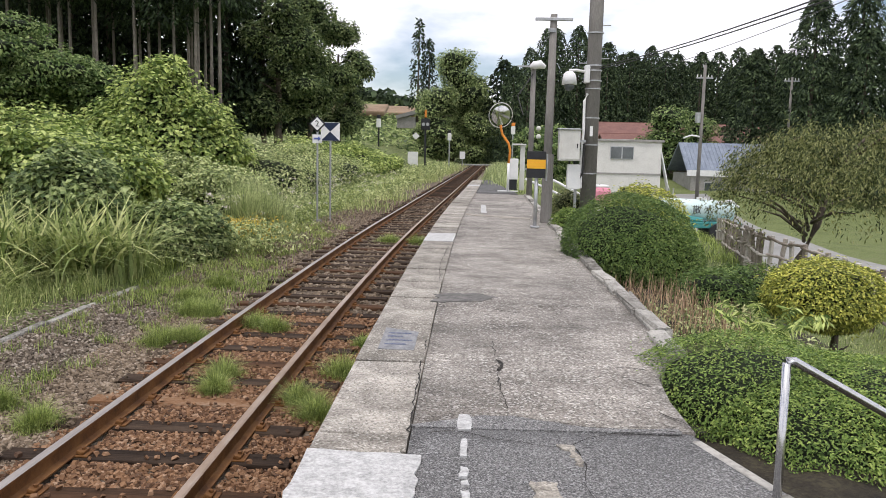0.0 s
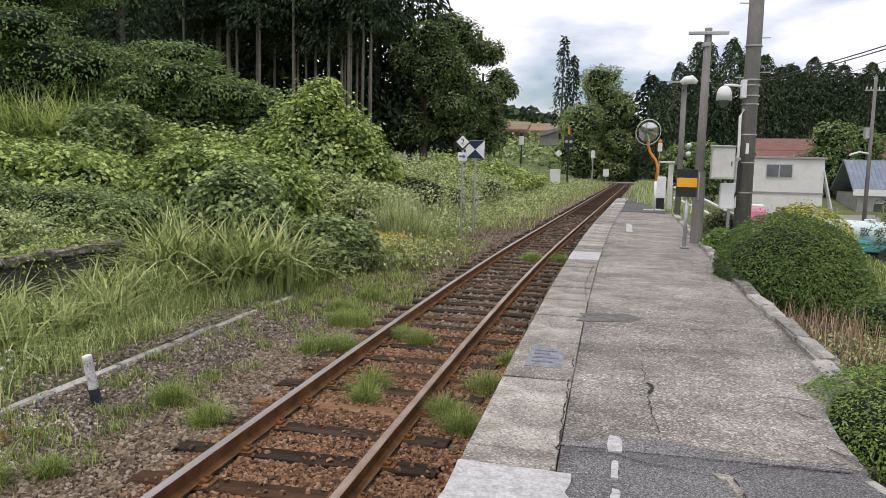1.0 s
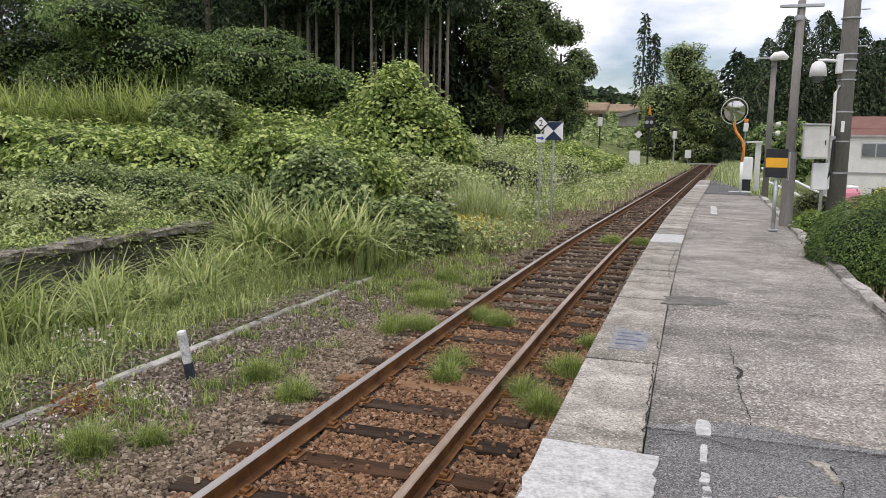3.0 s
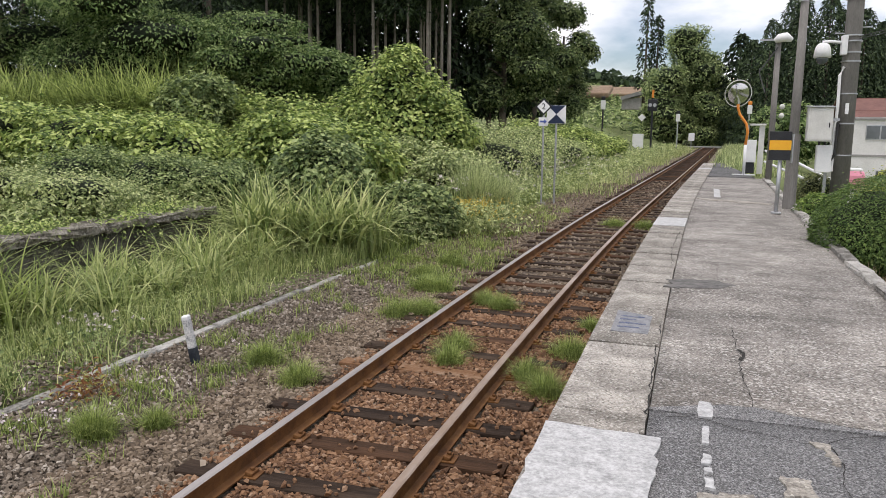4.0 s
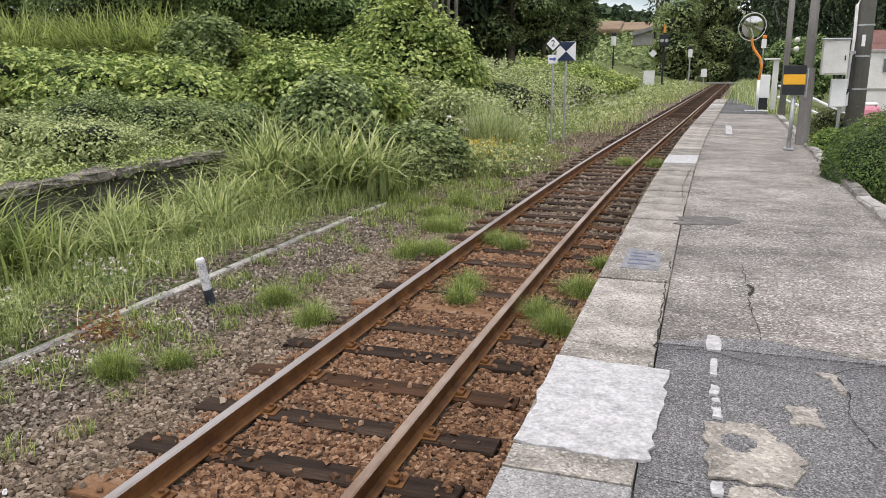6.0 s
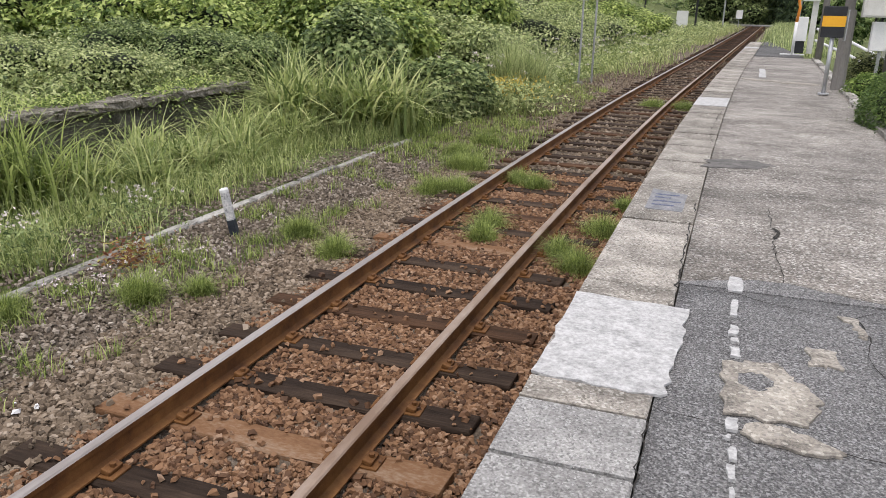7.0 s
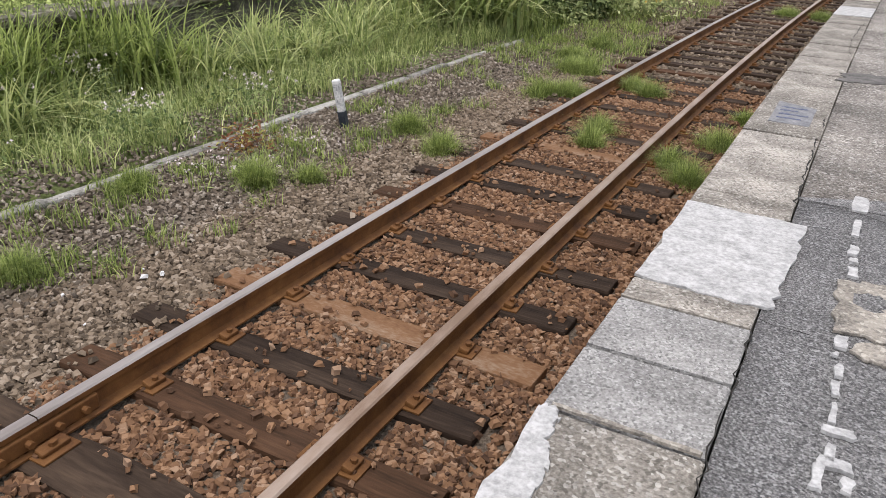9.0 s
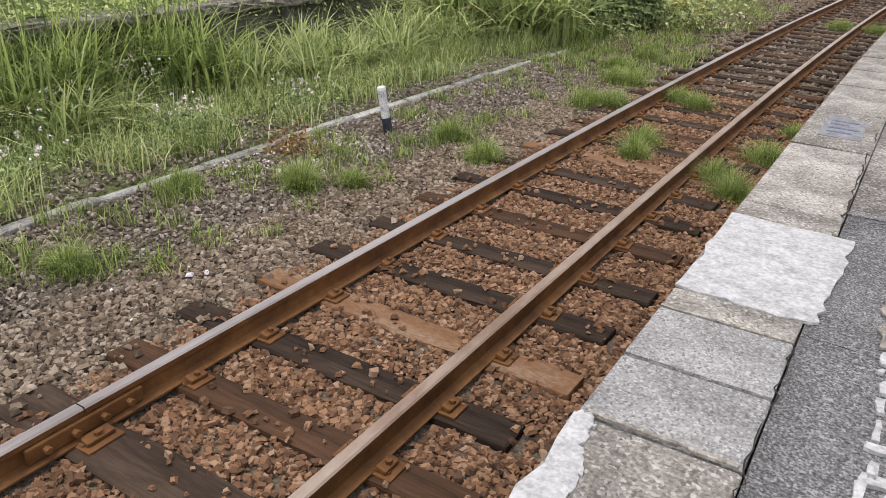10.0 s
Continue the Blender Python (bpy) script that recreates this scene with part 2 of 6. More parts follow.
STAINLESS = mat("stainless tube", [(0.3, (0.5, 0.5, 0.5)), (0.7, (0.62, 0.62, 0.62))], 10, 0.24, 0.02, 200, metal=1.0, stretch=(1, 1, 0.2))
WHITE = mat("white enamel", [(0.3, (0.68, 0.69, 0.69)), (0.6, (0.8, 0.8, 0.79))], 3, 0.5, 0.05, 50)
IVORY = mat("ivory box paint", [(0.3, (0.54, 0.535, 0.5)), (0.6, (0.66, 0.655, 0.62))], 3, 0.55, 0.05, 50)
BLACK = mat("black enamel", [(0.3, (0.012, 0.013, 0.016)), (0.7, (0.03, 0.032, 0.036))], 5, 0.5)
NAVY = mat("dark blue reflective sheet", [(0.3, (0.01, 0.02, 0.05)), (0.7, (0.02, 0.035, 0.08))], 5, 0.4)
YELLOW = mat("amber reflective sheet", [(0.3, (0.75, 0.36, 0.02)), (0.7, (0.85, 0.45, 0.03))], 4, 0.4)
ORANGE = mat("orange paint", [(0.3, (0.7, 0.22, 0.03)), (0.7, (0.85, 0.32, 0.05))], 4, 0.5)
RED = mat("red lamp paint", [(0.3, (0.6, 0.08, 0.03)), (0.7, (0.75, 0.12, 0.04))], 4, 0.4)
BLUE = mat("blue lettering", [(0.3, (0.06, 0.1, 0.35)), (0.7, (0.1, 0.15, 0.45))], 4, 0.5)
CABLE = mat("black cable", [(0.3, (0.02, 0.02, 0.02)), (0.7, (0.05, 0.05, 0.05))], 5, 0.6)
MIRROR = mat("convex mirror glass", [(0.3, (0.5, 0.51, 0.5)), (0.7, (0.62, 0.62, 0.61))], 2, 0.12, metal=1.0)
WALL_WHITE = mat("cream cladding", [(0.3, (0.6, 0.59, 0.56)), (0.6, (0.7, 0.69, 0.66))], 1.5, 0.7, 0.15, 12)
GLASS_DARK = mat("window glass", [(0.3, (0.05, 0.06, 0.065)), (0.7, (0.1, 0.115, 0.12))], 1, 0.08, spec=0.8)
ROOF_RED = mat("rust-red metal roof", [(0.3, (0.13, 0.06, 0.048)), (0.7, (0.21, 0.1, 0.08))], 1.5, 0.7, 0.2, 10)
ROOF_BLUE = mat("blue-grey tin roof", [(0.3, (0.14, 0.17, 0.22)), (0.7, (0.24, 0.28, 0.34))], 1.5, 0.5, 0.2, 10)
WALL_DARK = mat("weathered boarding", [(0.3, (0.09, 0.075, 0.06)), (0.7, (0.2, 0.17, 0.14))], 2, 0.9, 0.3, 12, stretch=(3, 3, 0.3))
WALL_GREY = mat("grey block wall", [(0.3, (0.25, 0.24, 0.225)), (0.7, (0.37, 0.36, 0.34))], 2, 0.9, 0.3, 12)
FENCE_WOOD = mat("silvered fence wood", [(0.25, (0.14, 0.115, 0.09)), (0.5, (0.34, 0.3, 0.26)), (0.8, (0.52, 0.49, 0.45))], 4, 0.9, 0.5, 40, per_object=0.35)
TANK = mat("pale turquoise tank", [(0.3, (0.5, 0.63, 0.62)), (0.7, (0.62, 0.74, 0.72))], 2, 0.4)
TEAL = mat("teal truck paint", [(0.3, (0.03, 0.2, 0.2)), (0.7, (0.06, 0.3, 0.29))], 2, 0.4)
PINK = mat("pink plastic", [(0.3, (0.65, 0.22, 0.3)), (0.7, (0.75, 0.32, 0.4))], 2, 0.5)
ROAD = mat("pale road", [(0.3, (0.2, 0.2, 0.19)), (0.7, (0.3, 0.3, 0.285))], 0.6, 0.9, 0.3, 30)
CLAY = mat("bare clay terraces", [(0.3, (0.16, 0.11, 0.07)), (0.5, (0.27, 0.19, 0.125)), (0.65, (0.12, 0.15, 0.06))], 0.12, 0.95, 0.4, 4)


# ---- builders ----
def part(name, shape, material, parent=None, label=""):
    """Links a bmesh or a mesh as one object, under parent where there is one."""
    if isinstance(shape, bmesh.types.BMesh):
        me = bpy.data.meshes.new(name)
        shape.to_mesh(me)
        shape.free()
    else:
        me = shape
    if material and not me.materials:
        me.materials.append(material)
    ob = new(name, me)
    if parent:
        ob.parent = parent
    if label:
        tagged(ob, label)
    return ob


def thing(name, at, label, category, group="", kind="", turn=0):
    ob = new(name)
    ob.empty_display_size = 0.2
    ob.matrix_basis = pose(*at, 0, 0, turn)
    return tagged(ob, label, category, group, kind)


def box(bm, centre, size, rot=(0, 0, 0), bevel=0.0):
    m = pose(*centre, *rot) @ Matrix.Diagonal((*size, 1))
    made = bmesh.ops.create_cube(bm, size=1, matrix=m)
    if bevel:
        edges = list({e for v in made["verts"] for e in v.link_edges})
        bmesh.ops.bevel(bm, geom=edges, offset=bevel, segments=2, affect="EDGES", profile=0.5)
    return bm


def rod(bm, a, b, r0, r1=None, seg=12):
    a, b = Vector(a), Vector(b)
    r1 = r0 if r1 is None else r1
    m = Matrix.Translation((a + b) / 2) @ (b - a).to_track_quat("Z", "Y").to_matrix().to_4x4()
    bmesh.ops.create_cone(bm, cap_ends=True, segments=seg, radius1=r0, radius2=r1, depth=(b - a).length, matrix=m)
    return bm


def tube(bm, pts, r, seg=8):
    """A bent tube along pts."""
    pts = [Vector(p) for p in pts]
    rings = []
    for i, p in enumerate(pts):
        d = (pts[min(i + 1, len(pts) - 1)] - pts[max(i - 1, 0)]).normalized()
        s = d.cross(Vector((0.03, 0.02, 1)) if abs(d.z) < 0.95 else Vector((1, 0, 0))).normalized()
        u = s.cross(d)
        rr = r[i] if isinstance(r, (list, tuple)) else r
        rings.append([bm.verts.new(p + (s * math.cos(2 * math.pi * k / seg) + u * math.sin(2 * math.pi * k / seg)) * rr) for k in range(seg)])
    for a, b in zip(rings, rings[1:]):
        for k in range(seg):
            bm.faces.new((a[k], a[(k + 1) % seg], b[(k + 1) % seg], b[k]))
    bm.faces.new(rings[0][::-1])
    bm.faces.new(rings[-1])
    return bm


def smooth(ob):
    ob.data.polygons.foreach_set("use_smooth", [True] * len(ob.data.polygons))
    return ob


def soup(name, v, f):
    """A mesh from arrays: v (n, 3) and f (m, k)."""
    me = bpy.data.meshes.new(name)
    f = np.asarray(f, np.int32)
    m, k = f.shape
    me.vertices.add(len(v))
    me.vertices.foreach_set("co", np.asarray(v, np.float32).ravel())
    me.loops.add(m * k)
    me.loops.foreach_set("vertex_index", f.ravel())
    me.polygons.add(m)
    me.polygons.foreach_set("loop_start", np.arange(0, m * k, k, dtype=np.int32))
    me.update(calc_edges=True)
    me.validate()
    me.polygons.foreach_set("use_smooth", [False] * len(me.polygons))
    return me


def unit(a):
    return a / np.maximum(np.linalg.norm(a, axis=-1, keepdims=True), 1e-9)


def leaves(rng, p, out, size, aspect=0.5, droop=0.25, spread=0.8, lift=0.75):
    """Arrays of folded leaves at the points p: they grow about along out and turn their faces outwards and up to the sky."""
    n = len(p)
    up = unit(0.6 * unit(out) + np.array([0, 0, lift]) + 0.36 * rng.normal(size=(n, 3)))
    d = out + spread * rng.normal(size=(n, 3)) + np.array([0, 0, -droop])
    d = unit(d - up * (d * up).sum(1, keepdims=True))
    s = np.cross(d, up)
    ln = size * rng.uniform(0.6, 1.35, (n, 1))
    w = ln * aspect * 0.5
    v = np.stack([p, p + d * ln * 0.45 + s * w + up * w * 0.35, p + d * ln - up * ln * 0.1, p + d * ln * 0.45 - s * w + up * w * 0.35], 1).reshape(-1, 3)
    return v, np.arange(4 * n).reshape(-1, 4)


def blades(rng, roots, height, width, lean=0.5, steps=3):
    """Arrays of bent grass blades from the roots."""
    n = len(roots)
    a = rng.uniform(0, 2 * np.pi, n)
    way = np.stack([np.cos(a), np.sin(a), np.zeros(n)], 1)
    side = np.stack([-np.sin(a), np.cos(a), np.zeros(n)], 1)
    h = (height * rng.uniform(0.45, 1.15, n))[:, None]
    le = (lean * rng.uniform(0.1, 1.4, n))[:, None]
    rows = []
    for i in range(steps + 1):
        t = i / steps
        c = roots + np.array([0, 0, 1]) * h * (t - 0.38 * le * t ** 2.4) + way * h * le * t ** 2
        w = width * (1 - t ** 1.6) + 0.0008
        rows += [c - side * w / 2, c + side * w / 2]
    v = np.stack(rows, 1).reshape(-1, 3)
    k = 2 * (steps + 1)
    q = np.concatenate([np.array([2 * i, 2 * i + 1, 2 * i + 3, 2 * i + 2]) + (np.arange(n) * k)[:, None] for i in range(steps)])
    return v, q


def lumps(d, seed, f=2.2):
    """Cheap smooth unevenness for directions d."""
    r = np.random.default_rng(seed)
    t = np.zeros(len(d))
    for i in range(7):
        t += np.sin(d @ (r.normal(size=3) * f * (1 + 0.45 * i)) + r.uniform(0, 6.28)) / (1 + 0.5 * i)
    return t / 3.0


def shell(rng, blobs, n, depth=0.28, bumpy=0.22, floor=-9.0, sprigs=0.0):
    """Points and outward ways in the outer layer of some bumpy ellipsoids (x, y, z, rx, ry, rz)."""
    b = np.array(blobs, float)
    area = (b[:, 3] * b[:, 4] + b[:, 3] * b[:, 5] + b[:, 4] * b[:, 5])
    which = rng.choice(len(b), int(n * 1.5), p=area / area.sum())
    d = unit(rng.normal(size=(len(which), 3)))
    k = 1 - depth * rng.uniform(0, 1, len(which)) ** 1.5
    for i in range(len(b)):
        s = which == i
        k[s] *= 1 + bumpy * lumps(d[s], 11 + i, 2.2 if bumpy < 0.25 else 4.2)
    wild = rng.uniform(size=len(k)) < sprigs
    k = np.where(wild, k * rng.uniform(1.0, 1.22, len(k)), k)
    p = b[which, :3] + d * b[which, 3:] * k[:, None]
    keep = p[:, 2] > floor
    for i in range(len(b)):
        inside = (((p - b[i, :3]) / b[i, 3:]) ** 2).sum(1) < 0.5
        keep &= ~(inside & (which != i))
    p, d, which = p[keep][:n], d[keep][:n], which[keep][:n]
    return p, unit(d / b[which, 3:])


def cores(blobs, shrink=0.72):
    """Dark uneven hearts that close a dense bush and paint its inner shade, as arrays."""
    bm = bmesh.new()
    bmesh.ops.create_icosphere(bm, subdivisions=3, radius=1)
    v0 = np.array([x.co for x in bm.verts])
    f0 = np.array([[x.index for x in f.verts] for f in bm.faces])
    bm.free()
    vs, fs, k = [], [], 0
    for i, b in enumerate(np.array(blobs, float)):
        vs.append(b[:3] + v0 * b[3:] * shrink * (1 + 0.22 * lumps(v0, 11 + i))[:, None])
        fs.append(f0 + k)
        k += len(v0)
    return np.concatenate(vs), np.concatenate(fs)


def join(*pieces):
    v, f, k = [], [], 0
    for a, b in pieces:
        v.append(a)
        f.append(b + k)
        k += len(a)
    return np.concatenate(v), np.concatenate(f)


def limbs(bm, base, top, r, n, reach, rng, up=0.5):
    """A tapered trunk from base to top with n limbs."""
    base, top = Vector(base), Vector(top)
    mid = (base + top) / 2 + Vector((rng.normal() * r, rng.normal() * r, 0))
    tube(bm, [base, base.lerp(mid, 0.5), mid, top], [r * 1.25, r, r * 0.8, r * 0.35], 9)
    for i in range(n):
        t = rng.uniform(0.35, 0.95)
        p = base.lerp(top, t)
        a = rng.uniform(0, 6.28)
        e = p + Vector((math.cos(a), math.sin(a), up * rng.uniform(0.3, 1.2))) * reach * rng.uniform(0.5, 1)
        tube(bm, [p, p.lerp(e, 0.5) + Vector((0, 0, 0.06 * reach)), e], [r * 0.4, r * 0.28, r * 0.08], 6)
    return bm


def foliage_thing(name, at, label, category, blobs, n, size, material, seed, core=True, aspect=0.5, droop=0.25, spread=0.8, floor=-9.0, trunk=None, group="", depth=0.28, bumpy=0.22, core_material=None):
    """A bush or tree at a place: blobs are given about that place. trunk: (height, radius, limbs, reach)."""
    rng = np.random.default_rng(seed)
    ob = thing(name, at, label, category, group)
    outer = list(blobs)
    if bumpy > 0.25:
        for b in blobs:
            for i in range(7):
                d = unit(rng.normal(size=3) + [0, -0.2, 0.35])
                k = rng.uniform(0.26, 0.46)
                outer.append((*(np.array(b[:3]) + d * np.array(b[3:]) * 0.82), b[3] * k, b[4] * k, b[5] * k))
    p, out = shell(rng, outer, n, depth, bumpy, floor, 0.16 if bumpy > 0.25 else 0.04)
    me = soup("crown", *leaves(rng, p, out, size, aspect, droop, spread))
    part("crown", me, material, ob)
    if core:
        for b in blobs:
            part("twig_core", soup("twig_core", *cores([b], 0.72 if bumpy < 0.25 else 0.58)), core_material or CORE_SHADE, ob, "solid dark core that paints the crown's inner shade")
    if trunk:
        h, r, k, reach = trunk
        smooth(part("trunk", limbs(bmesh.new(), (0, 0, -0.3), (0, 0, h), r, k, reach, rng), BARK, ob))
    return ob


# Near-black colour of the solid cores: shade inside crowns, put into the colour.
CORE_SHADE = mat("painted inner shade of crowns", [(0.3, (0.007, 0.012, 0.005)), (0.7, (0.02, 0.032, 0.012))], 4, 0.95, 0.8, 25, dist=0.05)


# ---- plan ----
def bend(y):
    """The track's middle line: straight at first, then a slow curve to the right, then straight again."""
    y = np.maximum(np.asarray(y, float), 0)
    return np.where(y < 22, 0.00131 * y * y, 0.634 + 0.0568 * (y - 22))


GRADE = 0.0037
PLATFORM = 0.62
EDGE, INNER = 1.50, 1.99


def rise(y):
    return GRADE * np.clip(y, -5, 110)


def step(a, b, t):
    t = np.clip((t - a) / (b - a), 0, 1)
    return t * t * (3 - 2 * t)


def ground_height(x, y):
    x, y = np.asarray(x, float), np.asarray(y, float)
    u = x - bend(y)
    z = -0.3 + 0.2 * step(2.72, 2.95, -u)
    z = z + 0.75 * step(5.2, 6.6, -u) * step(10, 13, y) + 0.75 * step(6.2, 6.8, -u) * (1 - step(10, 13, y))
    z = z + 1.2 * step(8, 16, -u) * step(14, 22, y) + 4.5 * step(18, 55, -u)
    right = 0.3 - 1.0 * step(4.2, 8.5, u) - 1.6 * step(8.8, 13.5, u) * step(8, 16, y)
    z = np.where(u > 1.7, np.where(y < 44, right, right * (1 - step(44, 70, y)) + 0.0), z)
    z = z + rise(y)
    hill = step(95, 190, y) * (8.5 - 3 * step(-18, 6, x)) * (1 - step(-6, 8, x))
    z = z + hill + 10 * step(120, 260, y) * step(10, 60, x)
    z = z + 0.12 * np.sin(x * 0.7 + 1.3) * np.sin(y * 0.5) * step(4, 9, np.abs(u - 2))
    return z


def grid_sheet(xs, ys, fz):
    X, Y = np.meshgrid(xs, ys)
    v = np.stack([X, Y, fz(X, Y)], -1).reshape(-1, 3)
    w = len(xs)
    i = (np.arange(len(ys) - 1)[:, None] * w + np.arange(w - 1)).ravel()
    return v, np.stack([i, i + 1, i + w + 1, i + w], 1)


xs = np.concatenate([np.linspace(-900, -60, 16), np.arange(-55, -14, 2.5), np.arange(-14, 16, 0.4), np.arange(16, 60, 2.5), np.linspace(62, 900, 16)])
ys = np.concatenate([np.linspace(-500, -30, 10), np.arange(-25, 40, 0.6), np.arange(40, 120, 3), np.arange(120, 300, 8), np.linspace(310, 2500, 12)])
tagged(smooth(part("ground", soup("ground", *grid_sheet(xs, ys, ground_height)), SOIL)), "weedy soil and short grass beside the railway", "ground", kind="structure")

# the bed of the track, from the lineside edging to the platform wall
us = np.linspace(-2.75, 1.56, 30)
yb = np.concatenate([np.arange(-12, 40, 0.5), np.arange(40, 100, 3)])


def bed_sheet():
    U, Y = np.meshgrid(us, yb)
    z = -0.21 + rise(Y) + 0.03 * step(1.5, 0.6, np.abs(U)) + 0.085 * step(-1.4, -2.5, U) + 0.008 * np.sin(U * 9) * np.sin(Y * 7)
    v = np.stack([U + bend(Y), Y, z], -1).reshape(-1, 3)
    w = len(us)
    i = (np.arange(len(yb) - 1)[:, None] * w + np.arange(w - 1)).ravel()
    return v, np.stack([i, i + 1, i + w + 1, i + w], 1)


tagged(smooth(part("ballast_bed", soup("ballast_bed", *bed_sheet()), GRAVEL_BED)), "packed old brown gravel under the railway track", "track bed", kind="structure")

# ---- the railway track ----
track = thing("railway_track", (0, 0, 0), "rusty single railway track on dark wooden sleepers in ballast", "railway track")


def rail_mesh(u0, y0, y1, top):
    prof = [(-0.061, -0.14), (0.061, -0.14), (0.061, -0.13), (0.012, -0.115), (0.0075, -0.045), (0.03, -0.035), (0.0325, -0.008), (0.024, 0.0), (-0.024, 0.0), (-0.0325, -0.008), (-0.03, -0.035), (-0.0075, -0.045), (-0.012, -0.115), (-0.061, -0.13)]
    yy = np.concatenate([np.arange(y0, min(y1, 40), 0.8), np.arange(40, y1, 3) if y1 > 40 else [], [y1]])
    k = len(prof)
    v = np.array([[u0 + a + float(bend(y)), y, b + float(rise(y))] for y in yy for a, b in prof])
    f = [[i * k + j, i * k + (j + 1) % k, (i + 1) * k + (j + 1) % k, (i + 1) * k + j] for i in range(len(yy) - 1) for j in range(k)]
    me = soup("rail", v, f)
    me.materials.append(RUST)
    me.materials.append(top)
    idx = np.array([1 if (n % k) in (6, 7, 8) else 0 for n in range(len(f))], np.int32)
    me.polygons.foreach_set("material_index", idx)
    return me


RAIL_U = 0.566
part("rail", rail_mesh(-RAIL_U, 1.28, 96, RAIL_TOP), None, track, "rusty rail with a worn grey running surface")
part("rail", rail_mesh(-RAIL_U, -10, 1.274, RAIL_TOP), None, track, "rusty rail with a worn grey running surface")
part("rail", rail_mesh(RAIL_U, -10, 96, RAIL_TOP_RUST), None, track, "rusty rail with a dull rounded head")

# fishplates at the joint
for side in (-1, 1):
    bm = box(bmesh.new(), (-RAIL_U + side * 0.03, 1.28, -0.075), (0.03, 0.56, 0.075), bevel=0.008)
    plate = part("fishplate", bm, RUST, track)
    for dy in (-0.2, -0.07, 0.07, 0.2):
        part("bolt", rod(bmesh.new(), (-RAIL_U + side * 0.04, 1.28 + dy, -0.075), (-RAIL_U + side * 0.075, 1.28 + dy, -0.075), 0.017, seg=6), RUST, plate)

rng = np.random.default_rng(5)


def sleeper_mesh(seed):
    bm = bmesh.new()
    box(bm, (0, 0, -0.07), (2.1, 0.2, 0.14), bevel=0.012)
    bmesh.ops.subdivide_edges(bm, edges=[e for e in bm.edges if e.calc_length() > 1], cuts=10)
    r = random.Random(seed)
    for v in bm.verts:
        v.co += Vector((r.uniform(-0.004, 0.004), r.uniform(-0.005, 0.005), r.uniform(-0.005, 0.003)))
    me = bpy.data.meshes.new("sleeper")
    bm.to_mesh(me)
    bm.free()
    return me


def plate_mesh():
    bm = box(bmesh.new(), (0, 0, 0.006), (0.3, 0.13, 0.012), bevel=0.003)
    for s in (-1, 1):
        box(bm, (s * 0.09, 0.0, 0.026), (0.055, 0.1, 0.03), (0, s * 14, 0), bevel=0.007)
        rod(bm, (s * 0.098, 0, 0.03), (s * 0.098, 0, 0.056), 0.016, seg=6)
    me = bpy.data.meshes.new("tie_plate")
    bm.to_mesh(me)
    bm.free()
    me.materials.append(RUST)
    return me


SLEEPERS = [sleeper_mesh(i) for i in range(4)]
PLATE = plate_mesh()
variants = {}
sleeper_rows = []
rows_y = [1.27 - 0.56 * i for i in range(14, 0, -1)] + [1.27, 1.82, 2.32, 2.86, 3.4, 3.98, 4.62, 5.24, 5.84, 6.44]
while rows_y[-1] < 92:
    rows_y.append(rows_y[-1] + 0.6)
for k, y in enumerate(rows_y):
    pale = y in (2.86, 6.44)
    joint = y == 1.27
    material = WOOD_PALE if pale else (WOOD_BROWN if k % 5 == 0 and not joint else WOOD_DARK)
    key = (k % 4, material.name)
    if key not in variants:
        me = SLEEPERS[k % 4].copy()
        me.name = "sleeper"
        me.materials.append(material)
        variants[key] = me
    u = float(rng.uniform(-0.05, 0.05)) - 0.01
    ob = new("sleeper", variants[key])
    ob.parent = track
    ob.matrix_basis = pose(float(bend(y)) + u, y, float(rise(y)) - 0.146, 0, 0, math.degrees(-0.00262 * min(max(y, 0), 22)) + float(rng.uniform(-1.2, 1.2)))
    if joint:
        ob.scale.y = 1.38
        tagged(ob, "broad tarred sleeper under the rail joint")
    if pale:
        tagged(ob, "pale newer wooden sleeper")
    if y < 24:
        for s in (-1, 1):
            q = new("tie_plate", PLATE)
            q.parent = ob
            q.matrix_basis = pose(s * RAIL_U - u, 0, 0, 0, 0, float(rng.uniform(-3, 3)))
    sleeper_rows.append((y, u))


# ---- ballast stones ----
def stones(rng, p, size):
    """Angular broken stones: skewed blocks with a narrower top."""
    cube = np.array([(x, y, z) for z in (-1, 1) for y in (-1, 1) for x in (-1, 1)], float) * 0.74
    cube[4:, :2] *= 0.66
    quads = np.array([(0, 2, 3, 1), (4, 5, 7, 6), (0, 1, 5, 4), (1, 3, 7, 5), (3, 2, 6, 7), (2, 0, 4, 6)])
    n = len(p)
    s = size * rng.uniform(0.45, 1.55, (n, 1)) * np.array([1, 0.8, 0.5]) * rng.uniform(0.75, 1.25, (n, 3)) * 0.5
    v = cube[None] * rng.uniform(0.55, 1.2, (n, 8, 3)) * s[:, None]
    q = unit(rng.normal(size=(n, 4)) * np.array([1, 0.22, 0.22, 1]))
    w, x, y, z = q.T
    R = np.stack([np.stack([1 - 2 * (y * y + z * z), 2 * (x * y - z * w), 2 * (x * z + y * w)], -1), np.stack([2 * (x * y + z * w), 1 - 2 * (x * x + z * z), 2 * (y * z - x * w)], -1), np.stack([2 * (x * z - y * w), 2 * (y * z + x * w), 1 - 2 * (x * x + y * y)], -1)], 1)
    v = np.einsum("nij,nkj->nki", R, v) + p[:, None]
    return v.reshape(-1, 3), (quads[None] + (np.arange(n) * 8)[:, None, None]).reshape(-1, 4)


